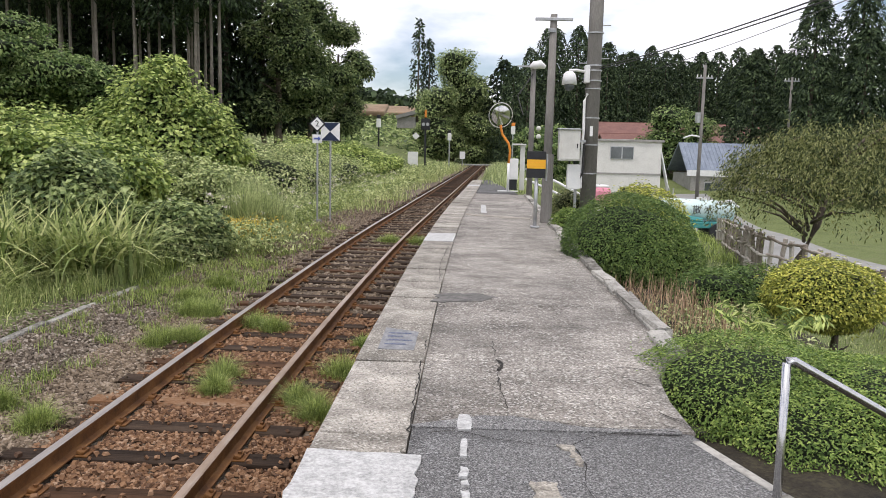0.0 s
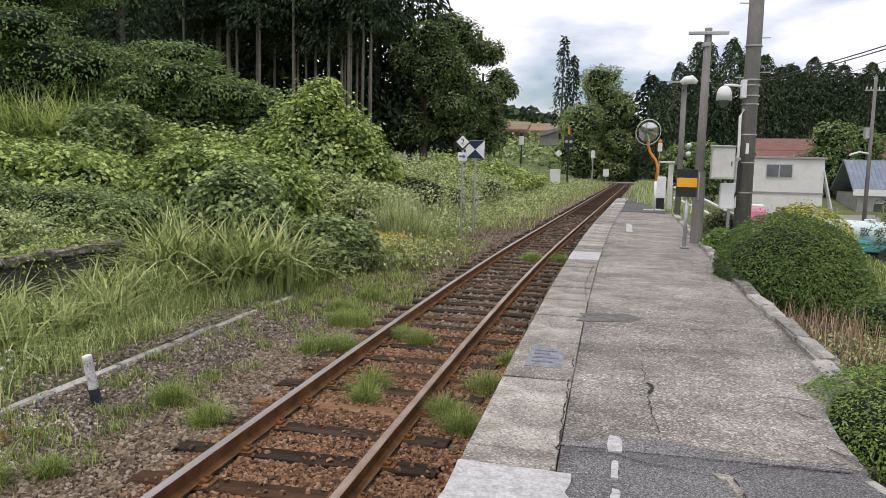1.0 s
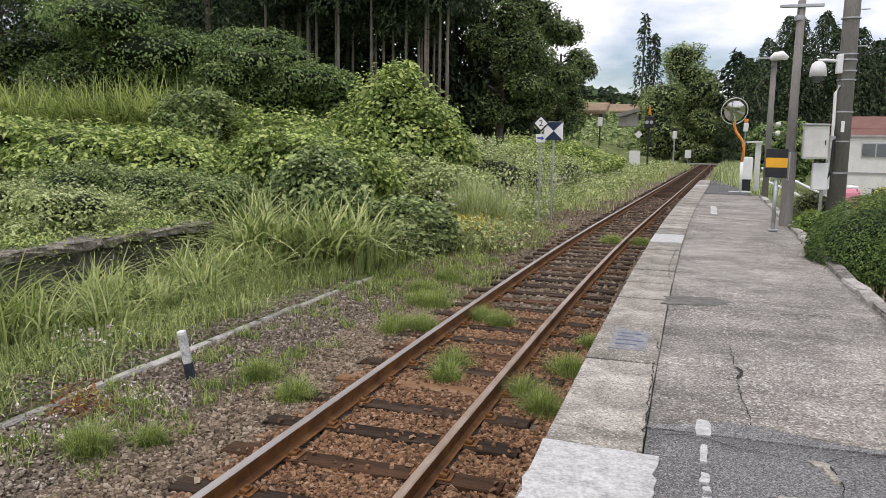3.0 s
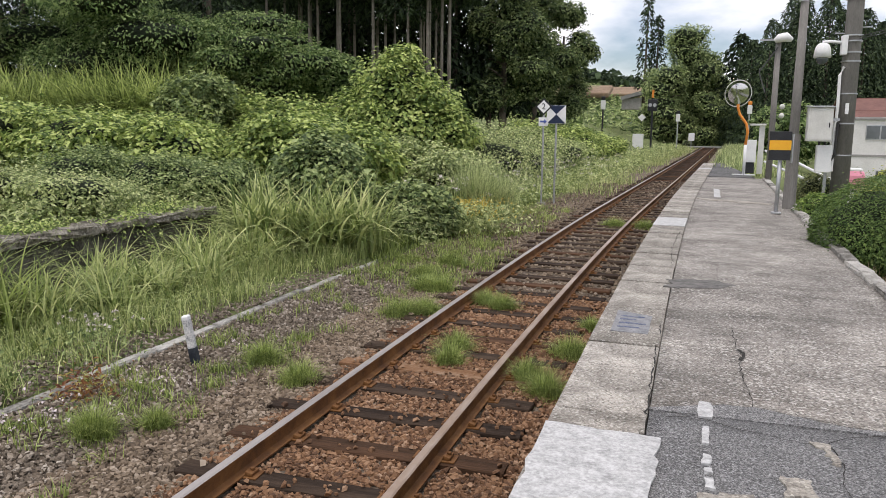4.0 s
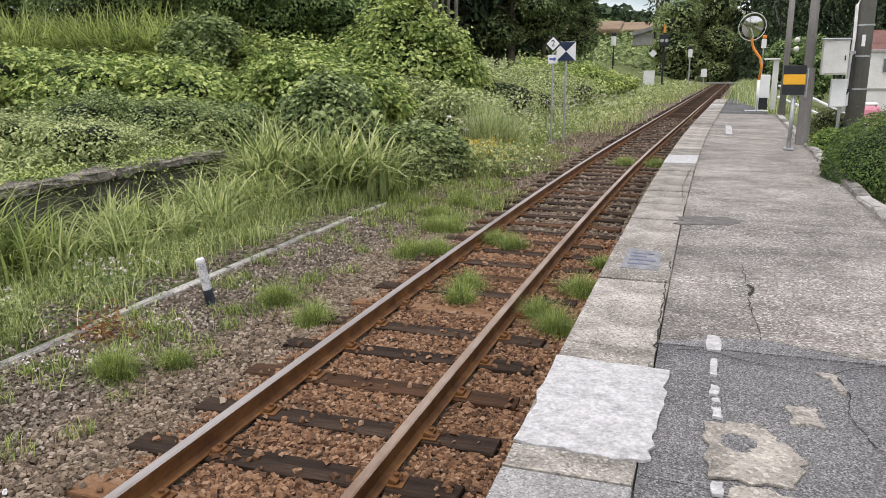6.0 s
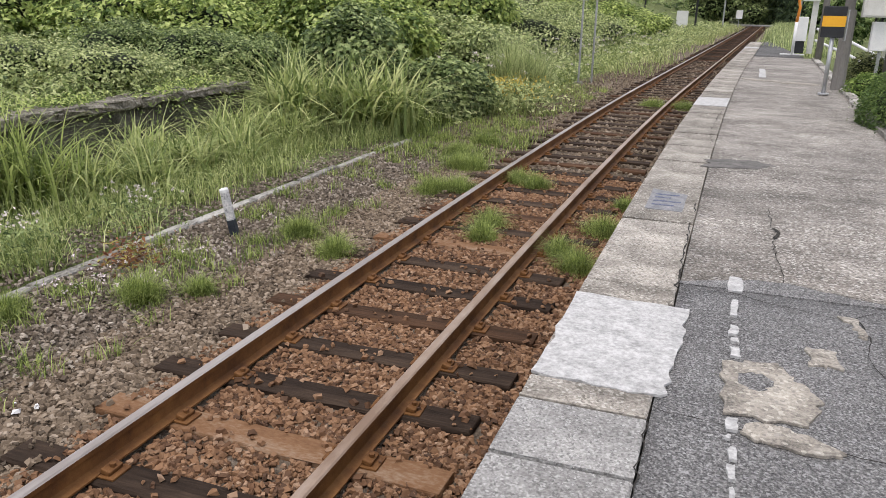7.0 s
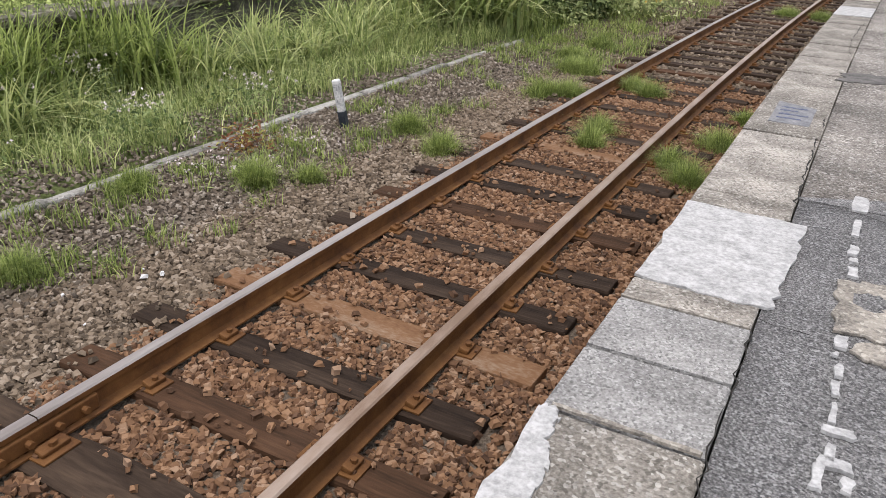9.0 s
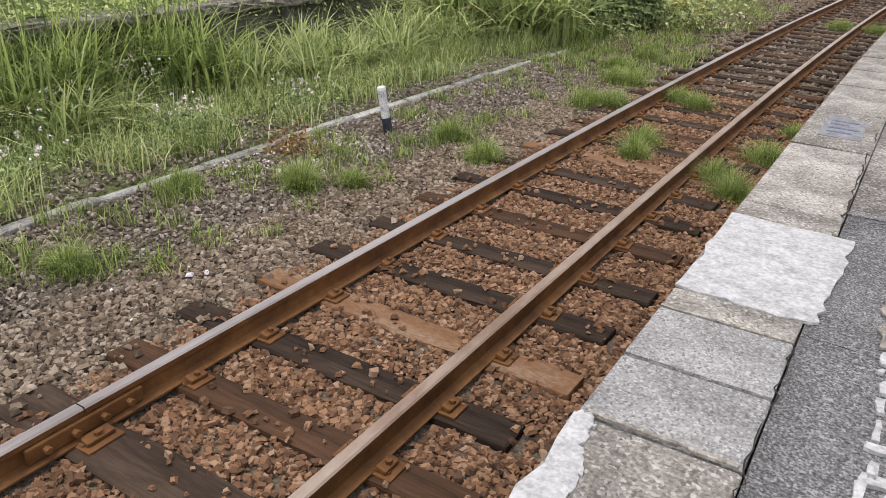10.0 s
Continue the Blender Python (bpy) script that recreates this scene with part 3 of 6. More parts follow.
def ballast(name, label, material, u0, u1, y0, y1, n, size, seed, dz=0.0):
    rng = np.random.default_rng(seed)
    u, y = rng.uniform(u0, u1, n), rng.uniform(y0, y1, n)
    rows = np.array([r[0] for r in sleeper_rows])
    near = np.abs(y[:, None] - rows[None]).min(1) < 0.105
    on = near & (np.abs(u) < 1.06)
    keep = ~on | (rng.uniform(size=n) < 0.035)
    keep &= ~((np.abs(np.abs(u) - RAIL_U) < 0.075))
    u, y, on = u[keep], y[keep], on[keep]
    base = -0.197 + 0.028 * step(1.5, 0.6, np.abs(u)) + 0.085 * step(-1.4, -2.5, u)
    z = base + rise(y) + rng.uniform(-0.008, 0.012, len(u)) + dz
    z = np.where(on, rise(y) - 0.132, z)
    p = np.stack([u + bend(y), y, z], 1)
    tagged(part(name, soup(name, *stones(rng, p, size)), material), label, "ballast", kind="stuff")


ballast("track_ballast", "angular rust-stained ballast stones between the rails", STONE_RUST, -0.95, 1.05, 0.2, 10, 42000, 0.05, 21)
ballast("shoulder_ballast", "brown-grey ballast stones on the shoulder of the track", STONE, -1.75, -0.85, 0.2, 10, 20000, 0.05, 22)
ballast("platform_side_ballast", "brown ballast stones below the platform wall", STONE_RUST, 0.95, 1.5, 0.2, 10, 11000, 0.05, 23)
ballast("lineside_gravel", "dark grey small gravel between edging and track", STONE_GREY, -2.75, -1.6, 0.2, 11, 17000, 0.04, 24)
ballast("far_ballast", "brown ballast stones along the distant track", STONE, -2.4, 1.5, 10, 34, 15000, 0.07, 25)

# ---- lineside edging ----
edging = thing("lineside_edging", (0, 0, 0), "low weathered concrete edging strip half sunk in gravel", "edging", kind="structure")
rng = np.random.default_rng(8)
for i in range(14):
    y0 = -2.0 + i * 1.0
    bm = box(bmesh.new(), (0, 0, 0), (0.1, 0.99, 0.14), bevel=0.018)
    for v in bm.verts:
        v.co += Vector((rng.uniform(-0.006, 0.006), rng.uniform(-0.006, 0.006), rng.uniform(-0.008, 0.004)))
    ob = part("edging_block", bm, STONE_KERB, edging)
    ob.matrix_basis = pose(-2.83 + float(bend(y0)), y0 + 0.5, -0.158 + float(rise(y0)) + float(rng.uniform(-0.012, 0.012)), 0, 0, float(rng.uniform(-1.2, 1.2)))

# ---- the platform ----
platform = thing("platform", (0, 0, 0), "old low concrete station platform with patched asphalt surface", "platform", kind="structure")
KERB = 3.86


def deck_right(y):
    """The platform's far side."""
    return 3.55 + 0.37 * step(4.7, 6.0, y) + 0.03 * np.maximum(y - 9, 0)


def deck_sheet(y0, y1, ua, right, z, n=14, dy=0.5):
    ys = np.arange(y0, y1 + 0.01, dy)
    v, f = [], []
    for y in ys:
        a, b = ua + float(bend(y)), float(right(y))
        for i in range(n + 1):
            x = a + (b - a) * i / n
            v.append((x, y, z + float(rise(y)) - 0.004 * (x - 1.5) + 0.004 * math.sin(x * 3 + y * 1.7)))
    for j in range(len(ys) - 1):
        for i in range(n):
            q = j * (n + 1) + i
            f.append((q, q + 1, q + n + 2, q + n + 1))
    return np.array(v), np.array(f)


def solid(v, f, depth):
    """Closes a sheet downwards into a slab."""
    bm = bmesh.new()
    vs = [bm.verts.new(p) for p in v]
    for q in f:
        bm.faces.new([vs[i] for i in q])
    r = bmesh.ops.extrude_face_region(bm, geom=list(bm.faces))
    for g in r["geom"]:
        if isinstance(g, bmesh.types.BMVert):
            g.co.z -= depth
    bmesh.ops.recalc_face_normals(bm, faces=bm.faces)
    return bm


smooth(part("asphalt_deck", solid(*deck_sheet(-8, 4.0, INNER, lambda y: 3.52 + 0.32 * max(0.0, 4.0 - y), PLATFORM), 0.7), ASPHALT, platform, "coarse grey asphalt with pale aggregate"))
smooth(part("concrete_deck", solid(*deck_sheet(4.012, 25.5, INNER, deck_right, PLATFORM + 0.004), 0.7), CONCRETE, platform, "stained worn concrete deck"))
smooth(part("far_deck", solid(*deck_sheet(25.5, 36.0, INNER, lambda y: 4.25 - 0.055 * (y - 25), PLATFORM), 0.7), ASPHALT_FAR, platform, "dark patched asphalt"))
# the wall under the coping
ysw = np.arange(-8, 36.01, 0.5)
bm = bmesh.new()
prev = None
for y in ysw:
    x = EDGE + float(bend(y)) + 0.07
    ring = [bm.verts.new((x + a, y, b + float(rise(y)))) for a, b in ((0, -0.4), (0, PLATFORM - 0.12), (0.4, PLATFORM - 0.12), (0.4, -0.4))]
    if prev:
        for i in range(4):
            bm.faces.new((prev[i], ring[i], ring[(i + 1) % 4], prev[(i + 1) % 4]))
    prev = ring
part("platform_wall", bm, OLD_WALL, platform, "stained concrete wall facing the track, shade put into its colour")

# coping slabs, one by one
joints = [-7.5, -6.6, -5.7, -4.8, -3.9, -3.0, -2.1, -1.2, -0.3, 0.55, 1.62, 2.02, 2.42, 2.62, 3.6, 3.84, 4.55, 5.2, 6.35, 7.5, 8.4, 9.3, 10.2, 11.2, 12.1, 13.25]
while joints[-1] < 35.2:
    joints.append(joints[-1] + 0.92)
rng = np.random.default_rng(9)
for i, (a, b) in enumerate(zip(joints, joints[1:])):
    bm = bmesh.new()
    m = (a + b) / 2
    w = INNER - EDGE - 0.008
    box(bm, (0, 0, -0.06), (w, b - a - 0.012, 0.12), bevel=0.008)
    for v in bm.verts:
        v.co += Vector((rng.uniform(-0.004, 0.004), rng.uniform(-0.003, 0.003), rng.uniform(-0.003, 0.002)))
    material = SLAB_NEW if i in (10, 11) else (PAINT if abs(m - 12.65) < 0.4 or abs(m - 30.0) < 0.45 else SLAB)
    ob = part("coping_slab", bm, material, platform)
    ob.matrix_basis = pose(EDGE + w / 2 + float(bend(m)), m, PLATFORM + 0.004 + float(rise(m)) + float(rng.uniform(-0.004, 0.004)), 0, 0, math.degrees(-0.00262 * min(max(m, 0), 22)))


def flat_patch(name, outline, z, material, label, seed, rag=0.02, cuts=5, parent=None, category="paint mark"):
    """A ragged thin layer on the platform."""
    r = random.Random(seed)
    pts = []
    for (x0, y0), (x1, y1) in zip(outline, outline[1:] + outline[:1]):
        for k in range(cuts):
            t = k / cuts
            pts.append((x0 + (x1 - x0) * t + r.uniform(-rag, rag), y0 + (y1 - y0) * t + r.uniform(-rag, rag)))
    bm = bmesh.new()
    lo = [bm.verts.new((x, y, PLATFORM + float(rise(y)) - 0.004 * (x - 1.5))) for x, y in pts]
    hi = [bm.verts.new((x, y, PLATFORM + z + float(rise(y)) - 0.004 * (x - 1.5))) for x, y in pts]
    n = len(pts)
    bm.faces.new(hi)
    for i in range(n):
        bm.faces.new((lo[i], lo[(i + 1) % n], hi[(i + 1) % n], hi[i]))
    bmesh.ops.recalc_face_normals(bm, faces=bm.faces)
    return part(name, bm, material, parent or platform, label)


flat_patch("white_panel", [(1.515, 2.62), (2.03, 2.60), (2.06, 3.0), (2.07, 3.56), (1.515, 3.6)], 0.012, PAINT, "thick scuffed white paint panel", 1, 0.014, 8)
flat_patch("white_panel", [(1.505, 0.6), (1.7, 0.6), (1.62, 1.26), (1.61, 1.39), (1.565, 1.48), (1.57, 1.57), (1.545, 1.62), (1.505, 1.6)], 0.012, PAINT, "ragged white paint along the edge", 2, 0.014, 8)
flat_patch("mortar_patch", [(2.25, 3.03), (2.45, 3.09), (2.52, 2.95), (2.6, 2.8), (2.54, 2.56), (2.24, 2.58)], 0.011, PATCH, "pale cracked mortar patch", 3, 0.02, 6)
flat_patch("tar_patch", [(2.3, 2.93), (2.39, 2.96), (2.44, 2.88), (2.4, 2.8), (2.31, 2.82)], 0.0125, ASPHALT, "worn hole in the mortar showing asphalt", 10, 0.015, 4)
flat_patch("mortar_patch", [(2.34, 2.52), (2.44, 2.55), (2.64, 2.45), (2.63, 2.39), (2.44, 2.4), (2.32, 2.43)], 0.011, PATCH, "pale strip of mortar", 5, 0.015, 6)
flat_patch("asphalt_tongue", [(2.0, 3.98), (2.19, 4.06), (2.38, 4.15), (2.56, 4.17), (2.7, 4.11), (2.85, 4.06), (2.99, 4.02), (3.21, 4.02), (3.47, 4.05), (3.47, 3.97), (2.0, 3.95)], 0.0095, ASPHALT, "curved front of the asphalt lapping over the concrete", 11, 0.008, 4)
flat_patch("mortar_patch", [(2.59, 3.31), (2.71, 3.3), (2.73, 3.14), (2.6, 3.12)], 0.011, PATCH, "small pale mortar spot", 12, 0.02, 5)
flat_patch("mortar_seam", [(1.51, 2.435), (1.98, 2.435), (1.98, 2.42), (1.51, 2.42)], 0.0105, PATCH, "thin pale mortar seam between the coping slabs", 13, 0.003, 12)
flat_patch("mortar_seam", [(1.53, 1.64), (1.97, 1.64), (1.97, 1.625), (1.53, 1.625)], 0.0105, PATCH, "thin pale mortar seam between the coping slabs", 14, 0.003, 12)
flat_patch("mortar_patch", [(2.76, 3.76), (2.85, 3.75), (2.86, 3.51), (2.83, 3.52), (2.82, 3.67)], 0.011, PATCH, "pale strip of mortar", 6, 0.015, 6)
flat_patch("tar_patch", [(2.03, 7.7), (2.4, 7.78), (2.62, 7.6), (2.45, 7.35), (2.03, 7.3)], 0.012, PATCH_DARK, "dark tar patch", 4, 0.05, 6)
flat_patch("mortar_patch", [(2.45, 17.3), (3.9, 16.6), (3.8, 16.2), (2.5, 16.9)], 0.014, PATCH, "pale mortar seam across the deck", 8, 0.08, 7)
flat_patch("white_line", [(2.83, 20.0), (2.96, 20.0), (2.9, 17.6), (2.77, 17.6)], 0.014, PAINT, "worn white painted line", 9, 0.015, 5)

# painted dashes of the warning line
dashes = [(2.292, 4.038, 0.07, 0.228), (2.289, 3.679, 0.032, 0.219), (2.285, 3.386, 0.037, 0.109), (2.289, 3.269, 0.032, 0.045), (2.291, 3.138, 0.04, 0.102), (2.281, 2.492, 0.037, 0.096), (2.269, 2.393, 0.017, 0.027), (2.284, 2.292, 0.024, 0.085), (2.281, 2.176, 0.023, 0.082), (2.284, 2.028, 0.021, 0.114), (2.3, 1.936, 0.09, 0.04), (2.286, 1.82, 0.019, 0.089), (2.3, 1.777, 0.09, 0.045), (2.262, 1.697, 0.03, 0.11), (2.335, 1.7, 0.03, 0.06), (2.25, 1.35, 0.04, 0.18), (2.25, 1.05, 0.04, 0.18)]
for i, (x, y, w, h) in enumerate(dashes):
    flat_patch("white_dash", [(x - w / 2, y - h / 2), (x + w / 2, y - h / 2), (x + w / 2, y + h / 2), (x - w / 2, y + h / 2)], 0.013, PAINT, "thick white paint dash", 30 + i, 0.006, 3)

# the engraved cover plate in the coping
flat_patch("cover_plate", [(1.66, 5.5), (1.93, 5.48), (1.935, 6.04), (1.66, 6.16)], 0.013, mat("dull plate metal", [(0.2, (0.1, 0.105, 0.115)), (0.5, (0.2, 0.205, 0.215)), (0.8, (0.34, 0.34, 0.34))], 14, 0.7, 0.5, 60), "grey metal cover plate with worn blue marks", 50, 0.003, 3)
for i, (a, w) in enumerate(((5.62, 0.16), (5.74, 0.2), (5.86, 0.12), (5.96, 0.18))):
    flat_patch("plate_mark", [(1.7, a), (1.7 + w, a), (1.7 + w, a + 0.03), (1.7, a + 0.03)], 0.0155, mat("worn blue ink", [(0.3, (0.06, 0.08, 0.16)), (0.7, (0.18, 0.19, 0.23))], 30, 0.8), "worn blue bar of unreadable lettering", 60 + i, 0.004, 4)


def crack(pts, width, seed):
    """A wandering open crack."""
    r = random.Random(seed)
    line = []
    for (x0, y0), (x1, y1) in zip(pts, pts[1:]):
        n = max(2, int(math.hypot(x1 - x0, y1 - y0) / 0.05))
        for k in range(n):
            t = k / n
            line.append((x0 + (x1 - x0) * t + r.uniform(-0.012, 0.012), y0 + (y1 - y0) * t + r.uniform(-0.012, 0.012)))
    line.append(pts[-1])
    bm = bmesh.new()
    prev = None
    for i, (x, y) in enumerate(line):
        a, b = line[max(i - 1, 0)], line[min(i + 1, len(line) - 1)]
        d = Vector((b[0] - a[0], b[1] - a[1], 0)).normalized()
        w = width * r.uniform(0.12, 0.62) / 2
        z = PLATFORM + 0.0105 + float(rise(y)) - 0.004 * (x - 1.5)
        pair = [bm.verts.new((x - d.y * w, y + d.x * w, z)), bm.verts.new((x + d.y * w, y - d.x * w, z))]
        if prev:
            bm.faces.new((prev[0], prev[1], pair[1], pair[0]))
        prev = pair
    part("crack", bm, CRACK, platform, "open dark crack")


crack([(1.99, 1.0), (1.99, 2.4)], 0.012, 1)
crack([(1.995, 3.85), (2.0, 4.4), (1.995, 5.2), (2.01, 5.8)], 0.022, 2)
crack([(2.53, 5.83), (2.52, 5.35), (2.56, 5.21), (2.52, 4.96), (2.52, 4.7), (2.53, 4.53), (2.54, 4.17)], 0.014, 3)
crack([(2.535, 5.3), (2.56, 5.2), (2.53, 5.05)], 0.05, 33)
crack([(2.03, 3.84), (2.23, 3.91), (2.29, 3.9), (2.38, 3.83), (2.52, 3.79), (2.69, 3.74), (2.76, 3.73)], 0.014, 4)
crack([(2.84, 3.75), (2.87, 3.58), (2.85, 3.38), (2.84, 3.2), (2.95, 2.8)], 0.014, 5)
crack([(2.84, 3.75), (2.94, 3.88), (3.06, 3.93), (3.3, 4.0), (3.6, 4.0)], 0.014, 34)
crack([(2.7, 4.11), (2.99, 4.02), (3.47, 4.07)], 0.01, 35)
crack([(3.3, 5.19), (3.42, 5.22), (3.55, 5.17)], 0.022, 36)
crack([(3.38, 4.95), (3.43, 4.86), (3.5, 4.8)], 0.026, 37)
crack([(3.42, 4.3), (3.52, 4.15), (3.6, 4.0)], 0.02, 38)
crack([(2.2, 7.62), (2.4, 7.66), (2.48, 7.5), (2.62, 7.45)], 0.05, 39)
crack([(1.6, 4.66), (1.97, 4.63)], 0.008, 40)
crack([(2.0, 2.5), (2.5, 2.44), (3.1, 2.4), (3.7, 2.36)], 0.014, 6)
crack([(2.01, 7.05), (2.74, 7.18), (3.29, 7.27), (3.83, 7.27)], 0.018, 7)
crack([(2.05, 8.6), (2.02, 9.6), (2.1, 11.5)], 0.018, 8)
crack([(2.6, 7.0), (2.8, 6.9)], 0.03, 9)
crack([(2.3, 12.2), (3.0, 12.1), (3.9, 12.0)], 0.018, 10)
crack([(2.2, 10.2), (3.2, 10.1)], 0.014, 11)

# ---- stone kerb on the garden side ----
kerb = thing("garden_kerb", (0, 0, 0), "rough weathered stone kerb along the platform", "kerb", kind="structure")
rng = np.random.default_rng(12)
y = 5.6
while y < 24:
    ln = float(rng.uniform(0.5, 0.95))
    if abs(y - 12.0) > 0.25:
        bm = box(bmesh.new(), (0, 0, 0), (0.15, ln - 0.02, 0.3), bevel=0.025)
        for v in bm.verts:
            v.co += Vector((rng.uniform(-0.012, 0.012), rng.uniform(-0.015, 0.015), rng.uniform(-0.015, 0.012)))
        ob = part("kerb_stone", bm, STONE_KERB, kerb)
        ob.matrix_basis = pose(float(deck_right(y)) + 0.05, y + ln / 2, PLATFORM - 0.1 + float(rise(y)), 0, 0, -1 + float(rng.uniform(-1.5, 1.5)))
    y += ln
for i in range(4):
    bm = box(bmesh.new(), (0, 0, 0), (0.06, 0.6, 0.24), bevel=0.012)
    ob = part("kerb_stone", bm, STONE_KERB, kerb)
    ob.matrix_basis = pose(3.61 + 0.2 * i, 3.62 - i * 0.62, PLATFORM - 0.112, 0, 0, 17.7)

# ---- the disused platform across the track ----
old = thing("disused_platform", (0, 0, 0), "crumbling mossy disused platform edge overgrown with weeds", "platform", kind="structure")
rng = np.random.default_rng(14)
for i in range(9):
    y0 = 11.25 - (i + 1) * 1.35
    bm = box(bmesh.new(), (0, 0, 0), (0.55, 1.33, 0.11), bevel=0.02)
    bmesh.ops.subdivide_edges(bm, edges=[e for e in bm.edges if e.calc_length() > 0.4], cuts=5)
    for v in bm.verts:
        v.co += Vector((rng.uniform(-0.05, 0.03), rng.uniform(-0.01, 0.01), rng.uniform(-0.035, 0.02)))
    ob = part("coping_slab", bm, OLD_COPING, old)
    ob.matrix_basis = pose(-5.8, y0 + 0.67, 0.68, 0, 0, 0)
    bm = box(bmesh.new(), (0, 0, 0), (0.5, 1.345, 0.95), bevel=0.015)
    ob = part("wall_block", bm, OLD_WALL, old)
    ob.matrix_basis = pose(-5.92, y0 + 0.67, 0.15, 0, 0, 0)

# ---- left lineside: white marker post ----
post = thing("marker_post", (-2.2, 5.85, -0.12), "short square concrete marker post with black painted foot, leaning", "marker post")
post.matrix_basis = pose(-2.17, 5.83, -0.17, 3, -9, 10)
part("post", box(bmesh.new(), (0, 0, 0.36), (0.07, 0.07, 0.3), bevel=0.012), mat("scratched white post paint", [(0.36, (0.2, 0.21, 0.22)), (0.5, (0.5, 0.5, 0.5)), (0.62, (0.72, 0.71, 0.69))], 9, 0.8, 0.2, 60), post)
part("foot", box(bmesh.new(), (0, 0, 0.1), (0.073, 0.073, 0.26), bevel=0.008), mat("navy post foot", [(0.3, (0.012, 0.016, 0.025)), (0.7, (0.04, 0.05, 0.06))], 9, 0.7), post, "black painted foot")
part("cap", box(bmesh.new(), (0, 0, 0.515), (0.072, 0.072, 0.05), bevel=0.015), WHITE, post, "white painted top")

# ---- signs beside the track ----
sign = thing("stop_marker_sign", (-1.8, 21.8, -0.05), "diamond-shaped white plate numbered 2 above a small white plate", "railway sign")
part("pole", rod(bmesh.new(), (0, 0, -0.1), (0, 0, 2.75), 0.028), GALV, sign)
part("base", box(bmesh.new(), (0, 0, 0.03), (0.22, 0.22, 0.1), bevel=0.02), STONE_KERB, sign)
plate = part("diamond_plate", box(bmesh.new(), (0, -0.035, 2.8), (0.34, 0.012, 0.34), (0, 45, 0), 0.004), BLACK, sign, "black-bordered diamond plate")
part("plate_face", box(bmesh.new(), (0, -0.0445, 2.8), (0.26, 0.008, 0.26), (0, 45, 0), 0.002), WHITE, plate, "white diamond face")


def writing(name, text, at, size, material, parent, rot=(90, 0, 0)):
    cu = bpy.data.curves.new(name, "FONT")
    cu.body, cu.size, cu.align_x, cu.align_y, cu.extrude = text, size, "CENTER", "CENTER", 0.002
    tmp = new(name, cu)
    me = bpy.data.meshes.new_from_object(tmp.evaluated_get(bpy.context.evaluated_depsgraph_get()))
    bpy.data.objects.remove(tmp)
    ob = part(name, me, None, parent)
    me.materials.clear()
    me.materials.append(material)
    ob.matrix_basis = pose(*at, *rot)
    return ob


bpy.context.view_layer.update()
writing("numeral", "2", (0, -0.052, 2.8), 0.24, BLACK, plate)
lower = part("lower_plate", box(bmesh.new(), (0, -0.035, 2.38), (0.27, 0.012, 0.24), (0, 0, 0), 0.004), WHITE, sign)
bm = box(bmesh.new(), (-0.03, -0.0445, 2.385), (0.13, 0.006, 0.05))
rod(bm, (0.03, -0.045, 2.385), (0.1, -0.045, 2.385), 0.065, 0.002, 4)
part("arrow", bm, BLUE, lower, "faded blue arrow with unreadable lettering")

marker = thing("crossed_marker_sign", (-1.53, 22.4, -0.05), "white square plate with two dark blue triangles meeting", "railway sign")
part("pole", rod(bmesh.new(), (0, 0, -0.1), (0, 0, 2.6), 0.03), GALV, marker)
board = part("plate", box(bmesh.new(), (0, -0.035, 2.6), (0.55, 0.014, 0.53), bevel=0.004), WHITE, marker)
for s in (-1, 1):
    bm = bmesh.new()
    v = [bm.verts.new(p) for p in ((-0.27, -0.046, 2.6 + s * 0.26), (0.27, -0.046, 2.6 + s * 0.26), (0, -0.046, 2.6))]
    w = [bm.verts.new(x.co + Vector((0, 0.006, 0))) for x in v]
    bm.faces.new(v), bm.faces.new(w[::-1])
    for i in range(3):
        bm.faces.new((v[i], w[i], w[(i + 1) % 3], v[(i + 1) % 3]))
    bmesh.ops.recalc_face_normals(bm, faces=bm.faces)
    part("triangle", bm, NAVY, board, "dark blue triangle")

# ---- poles and boxes on the platform ----
P1 = PLATFORM + 0.055
pole = thing("utility_pole", (4.9, 15.8, 0.4), "thick grey concrete utility pole with steel bands", "utility pole")
smooth(part("shaft", rod(bmesh.new(), (0, 0, -0.4), (0, 0, 8.6), 0.165, 0.12, 20), POLE_MAT, pole))
for z in (3.0, 3.16, 3.36, 3.46, 1.88, 2.42, 1.3, 4.1):
    part("band", rod(bmesh.new(), (0, 0, z - 0.012), (0, 0, z + 0.012), 0.168, 0.168, 20), GALV, pole)
for z, a in ((3.6, 1), (4.25, 1), (3.5, -1), (4.9, -1), (5.6, 1)):
    part("step_bolt", rod(bmesh.new(), (0, 0, z), (0.3 * a, 0, z + 0.01), 0.011, seg=6), GALV, pole)
part("crossarm", box(bmesh.new(), (0, 0, 8.0), (1.6, 0.09, 0.09), bevel=0.01), GALV, pole)
part("conduit", tube(bmesh.new(), [(-0.18, -0.12, 1.0), (-0.19, -0.12, 1.6), (-0.17, -0.13, 2.2), (-0.18, -0.12, 2.75), (-0.12, -0.12, 2.9)], 0.028), WHITE, pole, "white conduit pipe")
part("tag", box(bmesh.new(), (-0.02, -0.165, 2.15), (0.06, 0.012, 0.2), bevel=0.004), WHITE, pole)
for k in range(2):
    part("cable", tube(bmesh.new(), [(-0.42 + 0.1 * k, -0.1, 1.55), (-0.42 + 0.1 * k, -0.12, 1.36 - 0.1 * k), (-0.3, -0.14, 1.25 - 0.25 * k), (-0.16, -0.16, 1.3), (-0.15, -0.16, 1.9)], 0.022), CABLE, pole, "black looping cable")

